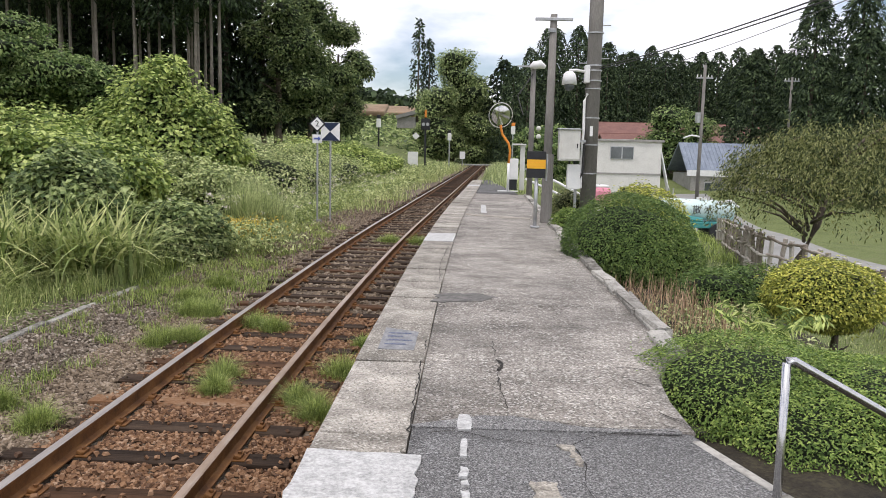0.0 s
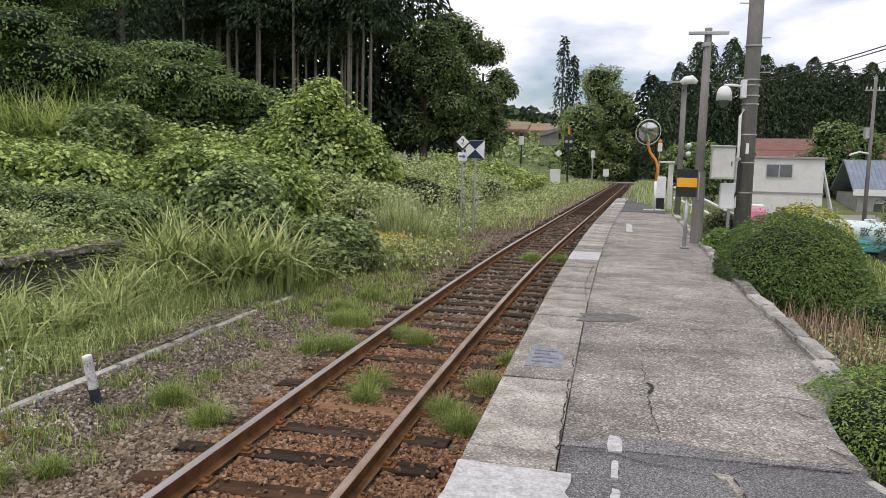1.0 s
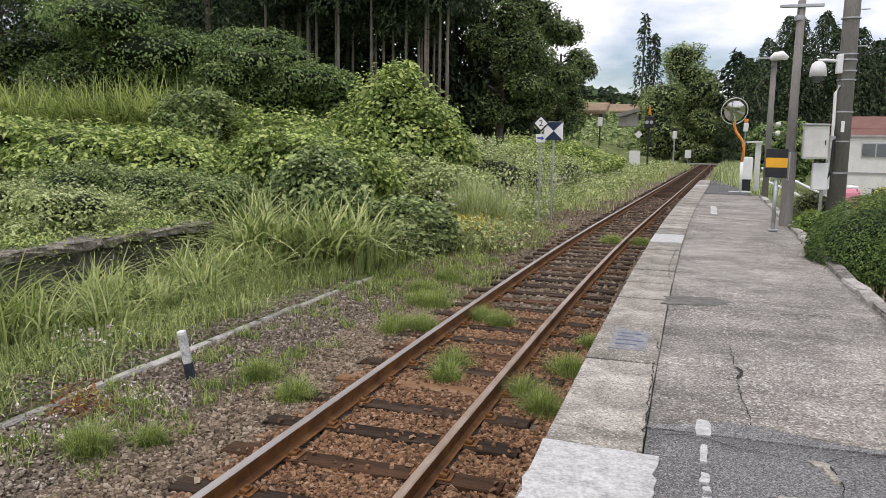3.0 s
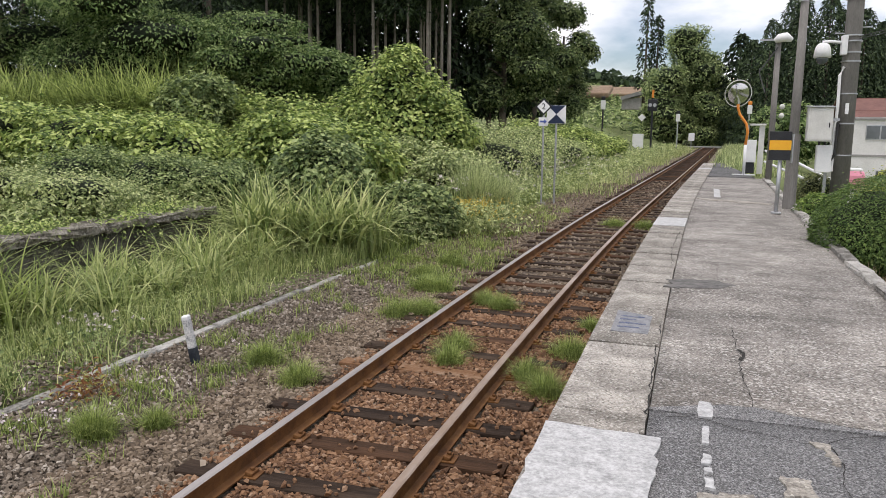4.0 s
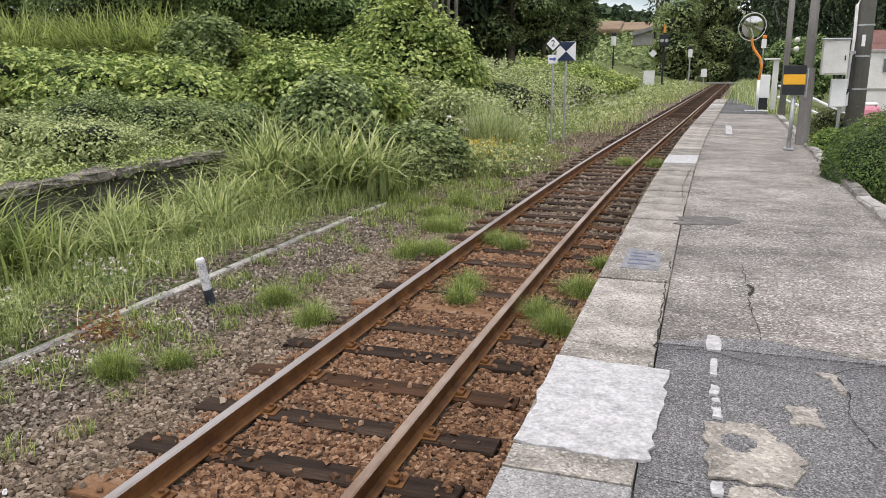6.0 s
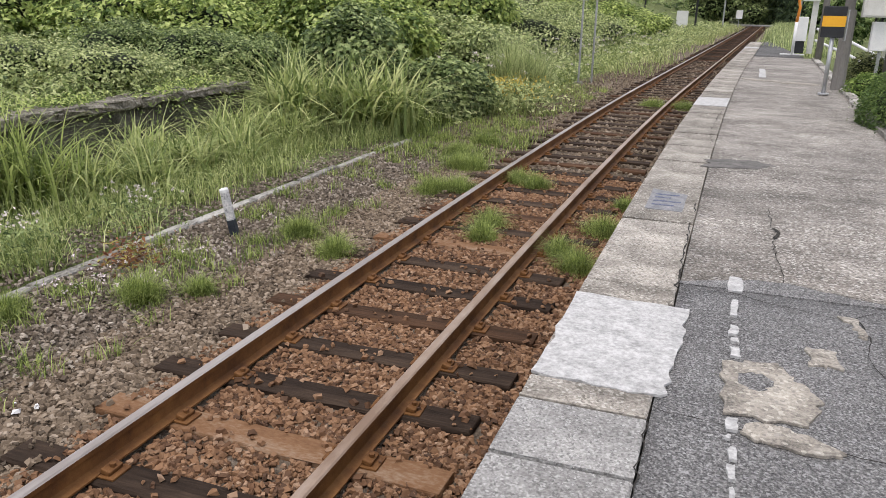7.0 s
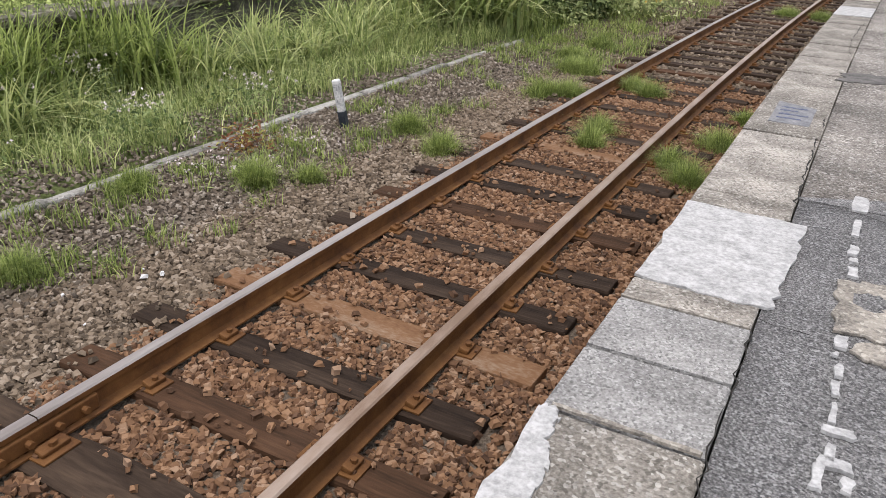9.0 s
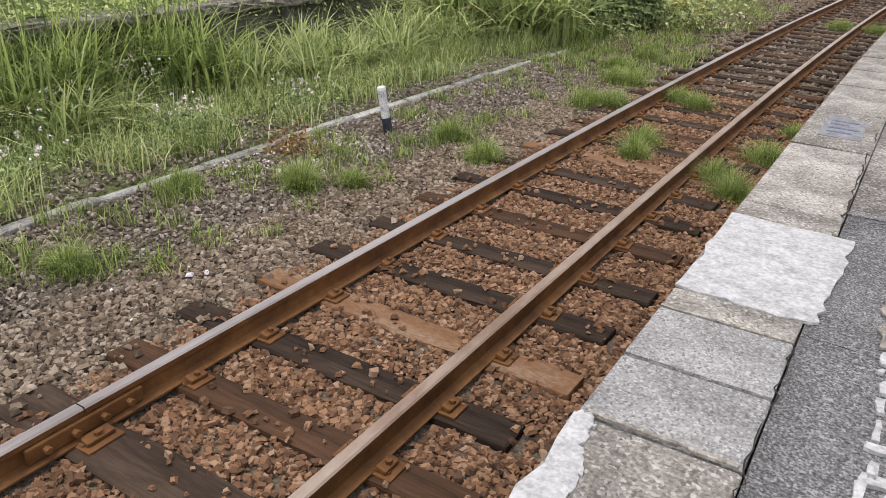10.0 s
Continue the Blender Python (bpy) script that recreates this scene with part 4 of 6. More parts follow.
cabinet = thing("pole_cabinet", (4.44, 15.62, 1.95), "ivory steel control cabinet strapped to a pole", "electrical box")
part("body", box(bmesh.new(), (0, 0, 0.31), (0.42, 0.26, 0.62), bevel=0.012), IVORY, cabinet)
door = part("door", box(bmesh.new(), (0.01, -0.137, 0.31), (0.37, 0.014, 0.56), bevel=0.005), IVORY, cabinet)
part("handle", box(bmesh.new(), (0.15, -0.15, 0.3), (0.02, 0.014, 0.09), bevel=0.004), BLACK, door)
part("roof", box(bmesh.new(), (0, -0.01, 0.635), (0.46, 0.32, 0.025), (3, 0, 0), 0.006), GALV, cabinet)
part("bracket", box(bmesh.new(), (0.26, 0.05, 0.4), (0.16, 0.05, 0.05)), GALV, cabinet)

meter = thing("meter_box", (4.56, 15.66, 1.36), "slim white meter box below the cabinet", "electrical box")
part("body", box(bmesh.new(), (0, 0, 0.27), (0.26, 0.16, 0.5), bevel=0.012), WHITE, meter)
part("stand", box(bmesh.new(), (0.06, 0.03, -0.3), (0.05, 0.05, 0.7)), GALV, meter)

dome = thing("dome_camera", (4.39, 15.6, 3.3), "white dome security camera on a bracket arm", "camera")
smooth(part("arm", tube(bmesh.new(), [(0.4, 0.08, 0.42), (0.12, 0.02, 0.45), (0.0, 0, 0.44), (0, 0, 0.36)], 0.026), WHITE, dome))
smooth(part("housing", tube(bmesh.new(), [(0, 0, 0.42), (0, 0, 0.38), (0, 0, 0.3), (0, 0, 0.16)], [0.06, 0.11, 0.135, 0.15], 18), WHITE, dome))
bm = bmesh.new()
bmesh.ops.create_uvsphere(bm, u_segments=16, v_segments=10, radius=0.105, matrix=pose(0, 0, 0.14))
smooth(part("lens_bubble", bm, GLASS_DARK, dome, "smoked glass bubble"))
part("mount", box(bmesh.new(), (0.36, 0.1, 0.38), (0.1, 0.16, 0.34), bevel=0.01), WHITE, dome)

slim = thing("lamp_mast", (4.02, 15.67, P1), "slender weathered concrete mast with short crossarm", "pole")
smooth(part("shaft", rod(bmesh.new(), (0, 0, -0.3), (0.02, 0, 4.15), 0.1, 0.068, 14), POLE_MAT, slim))
part("crossarm", box(bmesh.new(), (0.02, -0.06, 4.05), (0.74, 0.06, 0.06), bevel=0.008), GALV, slim)
part("collar", rod(bmesh.new(), (0.0, 0, 3.8), (0.0, 0, 3.88), 0.085, seg=14), GALV, slim)
part("lower_sleeve", rod(bmesh.new(), (0.02, -0.02, 0), (0.02, -0.02, 1.4), 0.115, 0.11, 14), POLE_MAT, slim)

light = thing("platform_lamp", (4.45, 24.0, P1), "grey pole lamp with a white hooded lamp head", "street lamp")
smooth(part("pole", rod(bmesh.new(), (0, 0, -0.3), (0, 0, 4.0), 0.09, 0.075, 12), POLE_MAT, light))
part("arm", box(bmesh.new(), (-0.1, -0.06, 4.02), (0.8, 0.05, 0.05)), GALV, light)
smooth(part("lamp_head", tube(bmesh.new(), [(-0.12, -0.1, 3.98), (0.0, -0.12, 4.05), (0.18, -0.12, 4.08), (0.34, -0.1, 4.0)], [0.06, 0.12, 0.13, 0.06], 14), WHITE, light))
for z in (1.9, 2.15):
    smooth(part("loudspeaker", rod(bmesh.new(), (0.2, -0.1, z), (0.2, -0.25, z), 0.04, 0.075, 14), IVORY, light))
part("cable", tube(bmesh.new(), [(0.05, 0, 3.9), (-0.5, -0.5, 3.1), (-0.35, -1.0, 2.5)], 0.015), CABLE, light)

hz = thing("hazard_board", (3.71, 14.6, P1), "black board with an amber band on a thin steel post", "sign")
smooth(part("post", rod(bmesh.new(), (0, 0, -0.05), (0, 0, 1.05), 0.035, seg=12), GALV, hz))
part("foot", box(bmesh.new(), (0, 0, 0.015), (0.16, 0.16, 0.03), bevel=0.004), GALV, hz)
board = part("board", box(bmesh.new(), (-0.02, -0.045, 1.2), (0.36, 0.03, 0.5), bevel=0.006), BLACK, hz)
part("amber_band", box(bmesh.new(), (-0.02, -0.063, 1.21), (0.355, 0.008, 0.17), bevel=0.002), YELLOW, board, "amber reflective band")
part("side_panel", box(bmesh.new(), (0.19, 0.06, 1.15), (0.02, 0.2, 0.5), bevel=0.004), GALV, hz)

mirror = thing("convex_mirror", (3.94, 26.5, P1 + 0.04), "round convex safety mirror on a bent orange and white pole", "mirror")
part("foot", box(bmesh.new(), (0, 0, 0.02), (0.7, 0.08, 0.04), bevel=0.01), WHITE, mirror)
smooth(part("lower_pole", rod(bmesh.new(), (0, 0, 0), (0, 0, 0.98), 0.045), WHITE, mirror, "white lower pole"))
smooth(part("upper_pole", tube(bmesh.new(), [(0, 0, 0.98), (0.04, 0, 1.4), (-0.02, 0, 1.65), (-0.24, 0, 1.95), (-0.3, 0, 2.15), (-0.33, 0, 2.55)], 0.042), ORANGE, mirror, "orange bent upper pole"))
bm = bmesh.new()
bmesh.ops.create_uvsphere(bm, u_segments=28, v_segments=20, radius=1.0, matrix=pose(0, 0, 0, 90))
bmesh.ops.delete(bm, geom=[v for v in bm.verts if v.co.y > -0.93], context="VERTS")
for v in bm.verts:
    v.co = Vector((v.co.x * 1.08, (v.co.y + 0.93) * 1.4, v.co.z * 1.08))
glass = smooth(part("mirror_glass", bm, MIRROR, mirror, "slightly dirty mirror glass"))
glass.matrix_basis = pose(-0.33, -0.1, 2.6, 12, 0, 16)
bm = bmesh.new()
tube(bm, [(0.42 * math.cos(a), 0, 0.42 * math.sin(a)) for a in np.linspace(0, 6.283, 33)], 0.015)
rim = smooth(part("rim", bm, IVORY, mirror))
rim.matrix_basis = pose(-0.33, -0.1, 2.6, 12, 0, 16)

ticket = thing("relay_cabinet", (4.2, 28.0, P1 + 0.04), "white steel relay cabinet on the platform end", "cabinet")
part("body", box(bmesh.new(), (0, 0, 0.75), (0.36, 0.4, 0.75), bevel=0.015), WHITE, ticket)
part("plinth", box(bmesh.new(), (0, 0, 0.2), (0.3, 0.34, 0.4), bevel=0.01), BLACK, ticket)
booth = thing("open_booth", (4.45, 28.4, P1), "narrow cream shelter panel standing behind the cabinet", "shelter")
part("panel", box(bmesh.new(), (0.12, 0, 0.85), (0.18, 0.05, 1.7), bevel=0.01), IVORY, booth)
part("top", box(bmesh.new(), (-0.02, 0, 1.68), (0.5, 0.3, 0.06), bevel=0.01), IVORY, booth)

# white ramp rails behind the platform's end
ramp = thing("ramp_railing", (5.0, 24.0, 0.6), "white painted railing down the ramp from the platform", "railing")
for z in (0.75, 0.4):
    part("rail", tube(bmesh.new(), [(-0.4, 3.0, z + 0.15), (0.3, 0.2, z - 0.15), (1.2, -3.4, z - 0.7)], 0.04), WHITE, ramp)
for k in range(4):
    t = k / 3
    part("post", rod(bmesh.new(), (-0.3 + 1.4 * t, 2.6 - 5.6 * t, -0.9), (-0.3 + 1.4 * t, 2.6 - 5.6 * t, 0.85 - 0.75 * t), 0.04), WHITE, ramp)

# ---- stainless handrail of the garden steps ----
hand = thing("handrail", (3.68, 3.25, PLATFORM), "brushed stainless steel handrail leading down from the platform", "handrail")
smooth(part("post", rod(bmesh.new(), (0, 0, -0.25), (-0.01, 0, 0.62), 0.019, seg=16), STAINLESS, hand))
smooth(part("rail", tube(bmesh.new(), [(-0.012, 0, 0.61), (-0.005, 0, 0.632), (0.02, 0, 0.632), (0.45, 0.0, 0.4), (0.9, 0.0, 0.15)], 0.019, 16), STAINLESS, hand))
smooth(part("post", rod(bmesh.new(), (0.88, 0, -0.9), (0.88, 0, 0.17), 0.019, seg=16), STAINLESS, hand))

# ---- overhead wires ----
wires = thing("overhead_wires", (0, 0, 0), "black overhead service wires from the pole", "cable")
for k in range(2):
    a, b = Vector((5.0, 15.75, 3.8 + 0.04 * k)), Vector((6.45, 0.5, 3.85 + 0.05 * k))
    pts = [a.lerp(b, t) - Vector((0, 0, 0.18 * 4 * t * (1 - t))) for t in np.linspace(0, 1, 14)]
    part("wire", tube(bmesh.new(), pts, 0.008, 6), CABLE, wires)
a, b = Vector((12, 40, 6.4)), Vector((12.4, 8, 6.6))
part("wire", tube(bmesh.new(), [a.lerp(b, t) - Vector((0, 0, 1.2 * t * (1 - t))) for t in np.linspace(0, 1, 14)], 0.012, 6), CABLE, wires)

# ---- garden side: clipped bushes and trees ----
foliage_thing("clipped_azalea", (4.72, 11.1, 0.35), "large dome-shaped clipped evergreen bush by the kerb", "bush", [(0, 0, 0.42, 0.92, 1.15, 0.78), (0.25, -0.5, 0.25, 0.7, 0.6, 0.6)], 48000, 0.036, LEAF_AZALEA, 31, aspect=0.55, depth=0.1, bumpy=0.08, spread=0.7)
foliage_thing("clipped_bush", (5.45, 13.3, 0.3), "yellow-green clipped bush behind the dome bush", "bush", [(0, 0, 0.5, 0.75, 0.9, 0.8)], 12000, 0.055, LEAF_GOLD, 32, depth=0.16, bumpy=0.1)
foliage_thing("small_bush", (4.45, 15.0, 0.45), "small light green bush by the kerb", "bush", [(0, 0, 0.25, 0.35, 0.4, 0.32)], 4500, 0.05, LEAF_YEW, 33, depth=0.2)
foliage_thing("small_bush", (4.6, 16.4, 0.5), "small brownish green bush at the pole's foot", "bush", [(0, 0, 0.4, 0.35, 0.4, 0.4)], 4000, 0.05, LEAF_WEEP, 34, depth=0.2)
foliage_thing("low_hedge", (4.6, 5.3, 0.06), "low spreading clipped yew hedge beside the platform", "hedge", [(-0.28, 0.0, 0.33, 0.82, 0.8, 0.47), (0.5, -0.25, 0.28, 0.95, 0.9, 0.46), (1.35, -0.4, 0.2, 0.9, 0.8, 0.42), (0.0, -0.6, 0.22, 0.72, 0.55, 0.42)], 95000, 0.028, LEAF_YEW, 35, aspect=0.42, depth=0.1, bumpy=0.13, spread=0.75)
foliage_thing("rust_bush", (5.5, 9.6, 0.0), "small rounded bush with bronze tips", "bush", [(0, 0, 0.35, 0.5, 0.5, 0.35), (0.55, 0.5, 0.3, 0.55, 0.6, 0.4)], 9000, 0.05, LEAF_AZALEA, 36, depth=0.2)
topi = foliage_thing("topiary_yew", (6.42, 8.3, -0.1), "mushroom-shaped golden yew topiary on a short dark trunk", "topiary", [(-0.15, 0, 0.74, 0.62, 0.6, 0.4), (-0.28, 0.1, 0.66, 0.46, 0.4, 0.3)], 22000, 0.042, LEAF_GOLD, 37, aspect=0.45, depth=0.16, bumpy=0.08, trunk=(0.6, 0.055, 5, 0.4))

weep = thing("weeping_tree", (10.0, 18.0, -0.75), "small weeping tree with drooping feathery brown-green foliage", "tree")
rng = np.random.default_rng(38)
smooth(part("trunk", limbs(bmesh.new(), (0, 0, -0.3), (1.0, 0, 2.9), 0.11, 18, 2.3, rng, 0.7), BARK, weep))
pp, oo = [], []
for i in range(420):
    a, r = rng.uniform(0, 6.28), 2.5 * rng.uniform(0.1, 1) ** 0.6
    top = np.array([1.1 + math.cos(a) * r * 1.08, math.sin(a) * r, 3.55 - 0.32 * r * r * 0.55 + rng.normal() * 0.2])
    ln = rng.uniform(0.35, 1.25) * (0.5 + 0.3 * r)
    t = rng.uniform(0, 1, 80)
    p = top + np.stack([math.cos(a) * 0.3 * t, math.sin(a) * 0.3 * t, -ln * t ** 1.3], 1) + rng.normal(size=(80, 3)) * 0.09
    pp.append(p)
    oo.append(np.tile([math.cos(a) * 0.5, math.sin(a) * 0.5, -0.7], (80, 1)))
part("crown", soup("crown", *leaves(rng, np.concatenate(pp), np.concatenate(oo), 0.095, 0.32, 0.3, 0.6)), LEAF_WEEP, weep)

# Soil sheet, darkened in colour for the shade under hedge and bushes.
bedx, bedy = np.linspace(3.55, 7.4, 20), np.linspace(0.5, 12.5, 50)
tagged(smooth(part("soil_shade_sheet", soup("soil_shade_sheet", *grid_sheet(bedx, bedy, lambda x, y: ground_height(x, y) + 0.02 + 0.02 * np.sin(x * 9) * np.sin(y * 8))), mat("soil with hedge shade in colour", [(0.2, (0.012, 0.01, 0.007)), (0.5, (0.034, 0.028, 0.018)), (0.8, (0.08, 0.07, 0.04))], 5, 0.95, 0.9, 40, dist=0.03))), "brown soil under the bushes, their shade put into its colour", "flower bed", kind="structure")
fern = thing("fern", (5.0, 6.7, 0.45), "bright green fern fronds among the hedge", "fern")
rng = np.random.default_rng(39)
for i in range(9):
    a = i * 0.7
    pts = [Vector((math.cos(a) * 0.5 * t, math.sin(a) * 0.5 * t, 0.62 * t - 0.32 * t * t)) for t in np.linspace(0.12, 1, 26)]
    p = np.array([q for q in pts for s in (-1, 1)])
    side = np.array([[-math.sin(a) * s, math.cos(a) * s, 0.05] for q in pts for s in (-1, 1)])
    part("frond", soup("frond", *leaves(rng, p, side, 0.1, 0.24, 0.05, 0.05)), LEAF_VINE, fern)

dry = thing("dry_weeds", (5.0, 8.3, 0.15), "brown dry stalks and pale weeds in the flower bed", "weeds", kind="stuff")
rng = np.random.default_rng(40)
roots = np.stack([rng.uniform(-0.9, 0.2, 900), rng.uniform(-1.1, 1.5, 900), np.zeros(900)], 1)
part("stalks", soup("stalks", *blades(rng, roots, 0.5, 0.012, 0.35)), LEAF_DRY, dry)
p = np.stack([rng.uniform(-0.7, 0.7, 3600), rng.uniform(-1.6, 0.6, 3600), rng.uniform(0, 0.26, 3600)], 1)
tagged(part("weed_leaves", soup("weed_leaves", *leaves(rng, p, rng.normal(size=p.shape) + [0, 0, 0.6], 0.075, 0.4)), LEAF_PALE, dry), kind="stuff")

# ---- wooden fence ----
fence = thing("garden_fence", (0, 0, 0), "weathered rustic wooden fence with two rails and square posts", "fence")
rng = np.random.default_rng(41)
corners = [Vector((11.6, 27.5)), Vector((8.95, 16.9)), Vector((9.05, 12.3)), Vector((9.15, 7.3))]
line = [a.lerp(b, k / n) for a, b, n in zip(corners, corners[1:], (20, 9, 10)) for k in range(n)] + [corners[-1]]
for k, q in enumerate(line):
    z = float(ground_height(q.x, q.y))
    part("post", box(bmesh.new(), (q.x, q.y, z + 0.42), (0.075, 0.075, 1.24), (float(rng.normal() * 4), float(rng.normal() * 4), float(rng.uniform(0, 30))), 0.01), FENCE_WOOD, fence)
for a, b in zip(line, line[1:]):
    za, zb = float(ground_height(a.x, a.y)), float(ground_height(b.x, b.y))
    for h in (0.95, 0.6, 0.25):
        part("rail", rod(bmesh.new(), (a.x - 0.05, a.y + 0.05, za + h + float(rng.normal() * 0.03)), (b.x - 0.05, b.y - 0.05, zb + h + float(rng.normal() * 0.03)), 0.03, 0.026, 7), FENCE_WOOD, fence)

# road and lane behind the fence
bm = bmesh.new()
prev = None
for y in np.arange(6, 60, 2.0):
    xa = 13.0 + 0.05 * y
    row = [bm.verts.new((x, y, float(ground_height(x, y)) + 0.05)) for x in np.linspace(xa, xa + 5, 5)]
    if prev:
        for i in range(4):
            bm.faces.new((prev[i], prev[i + 1], row[i + 1], row[i]))
    prev = row
tagged(part("road", bm, ROAD), "pale grey lane behind the garden fence", "road", kind="structure")

# ---- buildings beyond the garden ----
def window(parent, at, w, h, name="window"):
    x, y, z = at
    win = part(name, box(bmesh.new(), (x, y, z), (w, 0.06, h), bevel=0.01), GALV, parent)
    for s in (-1, 1):
        part("pane", box(bmesh.new(), (x + s * w / 4, y - 0.03, z), (w / 2 - 0.07, 0.02, h - 0.1)), GLASS_DARK, win)
    return win


house = thing("prefab_house", (12.0, 47.0, -2.2), "two-storey cream prefabricated house with a sliding window", "house")
part("wall", box(bmesh.new(), (0, 0, 2.4), (3.9, 4.5, 5.2), bevel=0.02), WALL_WHITE, house)
part("band", box(bmesh.new(), (0, -2.26, 3.15), (3.95, 0.05, 0.1)), WALL_GREY, house)
part("roof", box(bmesh.new(), (0, 0, 5.06), (4.1, 4.7, 0.14), bevel=0.02), WALL_GREY, house)
window(house, (-0.35, -2.27, 4.35), 1.35, 0.75)
window(house, (0.55, -2.27, 1.7), 1.9, 1.4)
lean = part("outside_stair", box(bmesh.new(), (2.3, -2.1, 2.9), (0.06, 0.5, 3.2), (0, -14, 0)), WHITE, house)
for k in range(3):
    part("stay", rod(bmesh.new(), (2.2 + 0.25 * k, -2.4, 0), (2.2 + 0.25 * k, -2.4, 2.4), 0.04, seg=6), GALV, house)

truck = thing("water_truck", (12.6, 34.0, -1.62), "pale turquoise sprinkler tank truck parked in the yard", "truck")
smooth(part("tank", rod(bmesh.new(), (-1.7, 0, 1.42), (1.75, 0, 1.3), 0.45, 0.45, 28), TANK, truck))
part("chassis", box(bmesh.new(), (-0.3, 0, 0.72), (4.6, 1.4, 0.26), bevel=0.03), TEAL, truck)
part("cab", box(bmesh.new(), (-2.6, 0, 1.05), (1.1, 1.5, 1.2), bevel=0.12), TEAL, truck)
part("side_panel", tube(bmesh.new(), [(-1.9, -0.55, 1.12), (-0.6, -0.58, 1.02), (0.3, -0.55, 0.9)], 0.14), TEAL, truck)
part("hatch", rod(bmesh.new(), (0.4, 0, 1.78), (0.4, 0, 1.88), 0.22, seg=16), WHITE, truck)
part("pipe", tube(bmesh.new(), [(1.0, -0.2, 1.66), (1.6, -0.2, 1.8), (2.0, -0.2, 1.5)], 0.06), WHITE, truck)
for x in (-2.4, 1.0):
    for y in (-0.75, 0.75):
        wheel = part("wheel", rod(bmesh.new(), (x, y - 0.12, 0.42), (x, y + 0.12, 0.42), 0.42, seg=20), BLACK, truck)
writing("lettering", "\u6563 \u6c34", (0.35, -0.462, 1.36), 0.4, BLACK, truck)

drum = thing("pink_barrel", (9.5, 40.0, -1.25), "pink plastic tank in front of the house", "tank")
part("body", box(bmesh.new(), (0, 0, 0.8), (1.3, 1.0, 1.7), bevel=0.25), PINK, drum)
part("lid", box(bmesh.new(), (0, 0, 1.66), (1.0, 0.8, 0.14), bevel=0.05), WHITE, drum)
bin_ = thing("grey_box", (11.0, 41.0, -1.25), "grey storage box beside the house", "box")
part("body", box(bmesh.new(), (0, 0, 0.6), (0.9, 0.7, 1.2), bevel=0.05), WALL_GREY, bin_)
part("lid", box(bmesh.new(), (0, 0, 1.22), (0.96, 0.76, 0.08), bevel=0.02), GALV, bin_)

shed = thing("tin_roofed_shed", (23.4, 62.0, -2.0), "grey block shed with a blue-grey ribbed tin roof", "shed")
part("wall", box(bmesh.new(), (0, 0, 1.2), (6.5, 5, 3.0)), WALL_GREY, shed)
part("eaves_board", box(bmesh.new(), (0, -2.62, 2.75), (7.2, 0.1, 0.45)), WHITE, shed)
roof = part("roof", box(bmesh.new(), (0, -1.2, 3.95), (7.2, 3.6, 0.12), (38, 0, 0)), ROOF_BLUE, shed)
part("roof", box(bmesh.new(), (0, 1.6, 3.95), (7.2, 3.6, 0.12), (-38, 0, 0)), ROOF_BLUE, shed)
for k in range(24):
    part("rib", box(bmesh.new(), (-3.5 + k * 0.3, -1.24, 4.0), (0.06, 3.6, 0.06), (38, 0, 0)), ROOF_BLUE, roof)
window(shed, (-1.5, -2.52, 1.6), 1.4, 0.9)

farm = thing("farmhouse", (25.0, 77.0, -1.5), "long wooden farmhouse with a rust-red metal roof", "house")
part("wall", box(bmesh.new(), (0, 0, 2.6), (19, 7, 4.4)), WALL_DARK, farm)
part("roof", box(bmesh.new(), (0, -2.1, 5.6), (20.5, 5.0, 0.16), (24, 0, 0)), ROOF_RED, farm)
part("roof", box(bmesh.new(), (0, 2.3, 5.6), (20.5, 5.0, 0.16), (-24, 0, 0)), ROOF_RED, farm)
for k in range(7):
    window(farm, (-8 + 2.6 * k, -3.52, 3.2), 1.6, 1.1)
barn = thing("red_roofed_barn", (17.5, 70.0, -2.2), "wooden barn with a rust-red roof", "barn")
part("wall", box(bmesh.new(), (0, 0, 2.4), (4.5, 5, 4.6)), WALL_DARK, barn)
part("roof", box(bmesh.new(), (0, -1.5, 5.3), (5.2, 3.6, 0.14), (25, 0, 0)), ROOF_RED, barn)
part("roof", box(bmesh.new(), (0, 1.6, 5.3), (5.2, 3.6, 0.14), (-25, 0, 0)), ROOF_RED, barn)


def far_pole(at, h, r, label, arm):
    ob = thing("utility_pole", at, label, "utility pole")
    smooth(part("shaft", rod(bmesh.new(), (0, 0, -0.5), (0, 0, h), r, r * 0.7, 10), POLE_MAT, ob))
    part("crossarm", box(bmesh.new(), (0, 0, h - arm), (1.2, 0.08, 0.08)), GALV, ob)
    for x in (-0.5, -0.25, 0.25, 0.5):
        part("insulator", rod(bmesh.new(), (x, 0, h - arm + 0.05), (x, 0, h - arm + 0.22), 0.035, seg=8), WHITE, ob)
    return ob


q = far_pole((19.3, 55, -2.2), 10.6, 0.14, "distant utility pole with transformer and insulators", 0.9)
part("transformer", rod(bmesh.new(), (-0.28, 0, 6.6), (-0.28, 0, 7.3), 0.2, seg=14), GALV, q)
part("lamp_arm", tube(bmesh.new(), [(0, 0, 5.6), (-0.7, -0.2, 5.7), (-1.3, -0.3, 5.5)], 0.06), WHITE, q)
far_pole((27.5, 60, 0.0), 8.2, 0.12, "plain distant utility pole in front of cedars", 0.3)

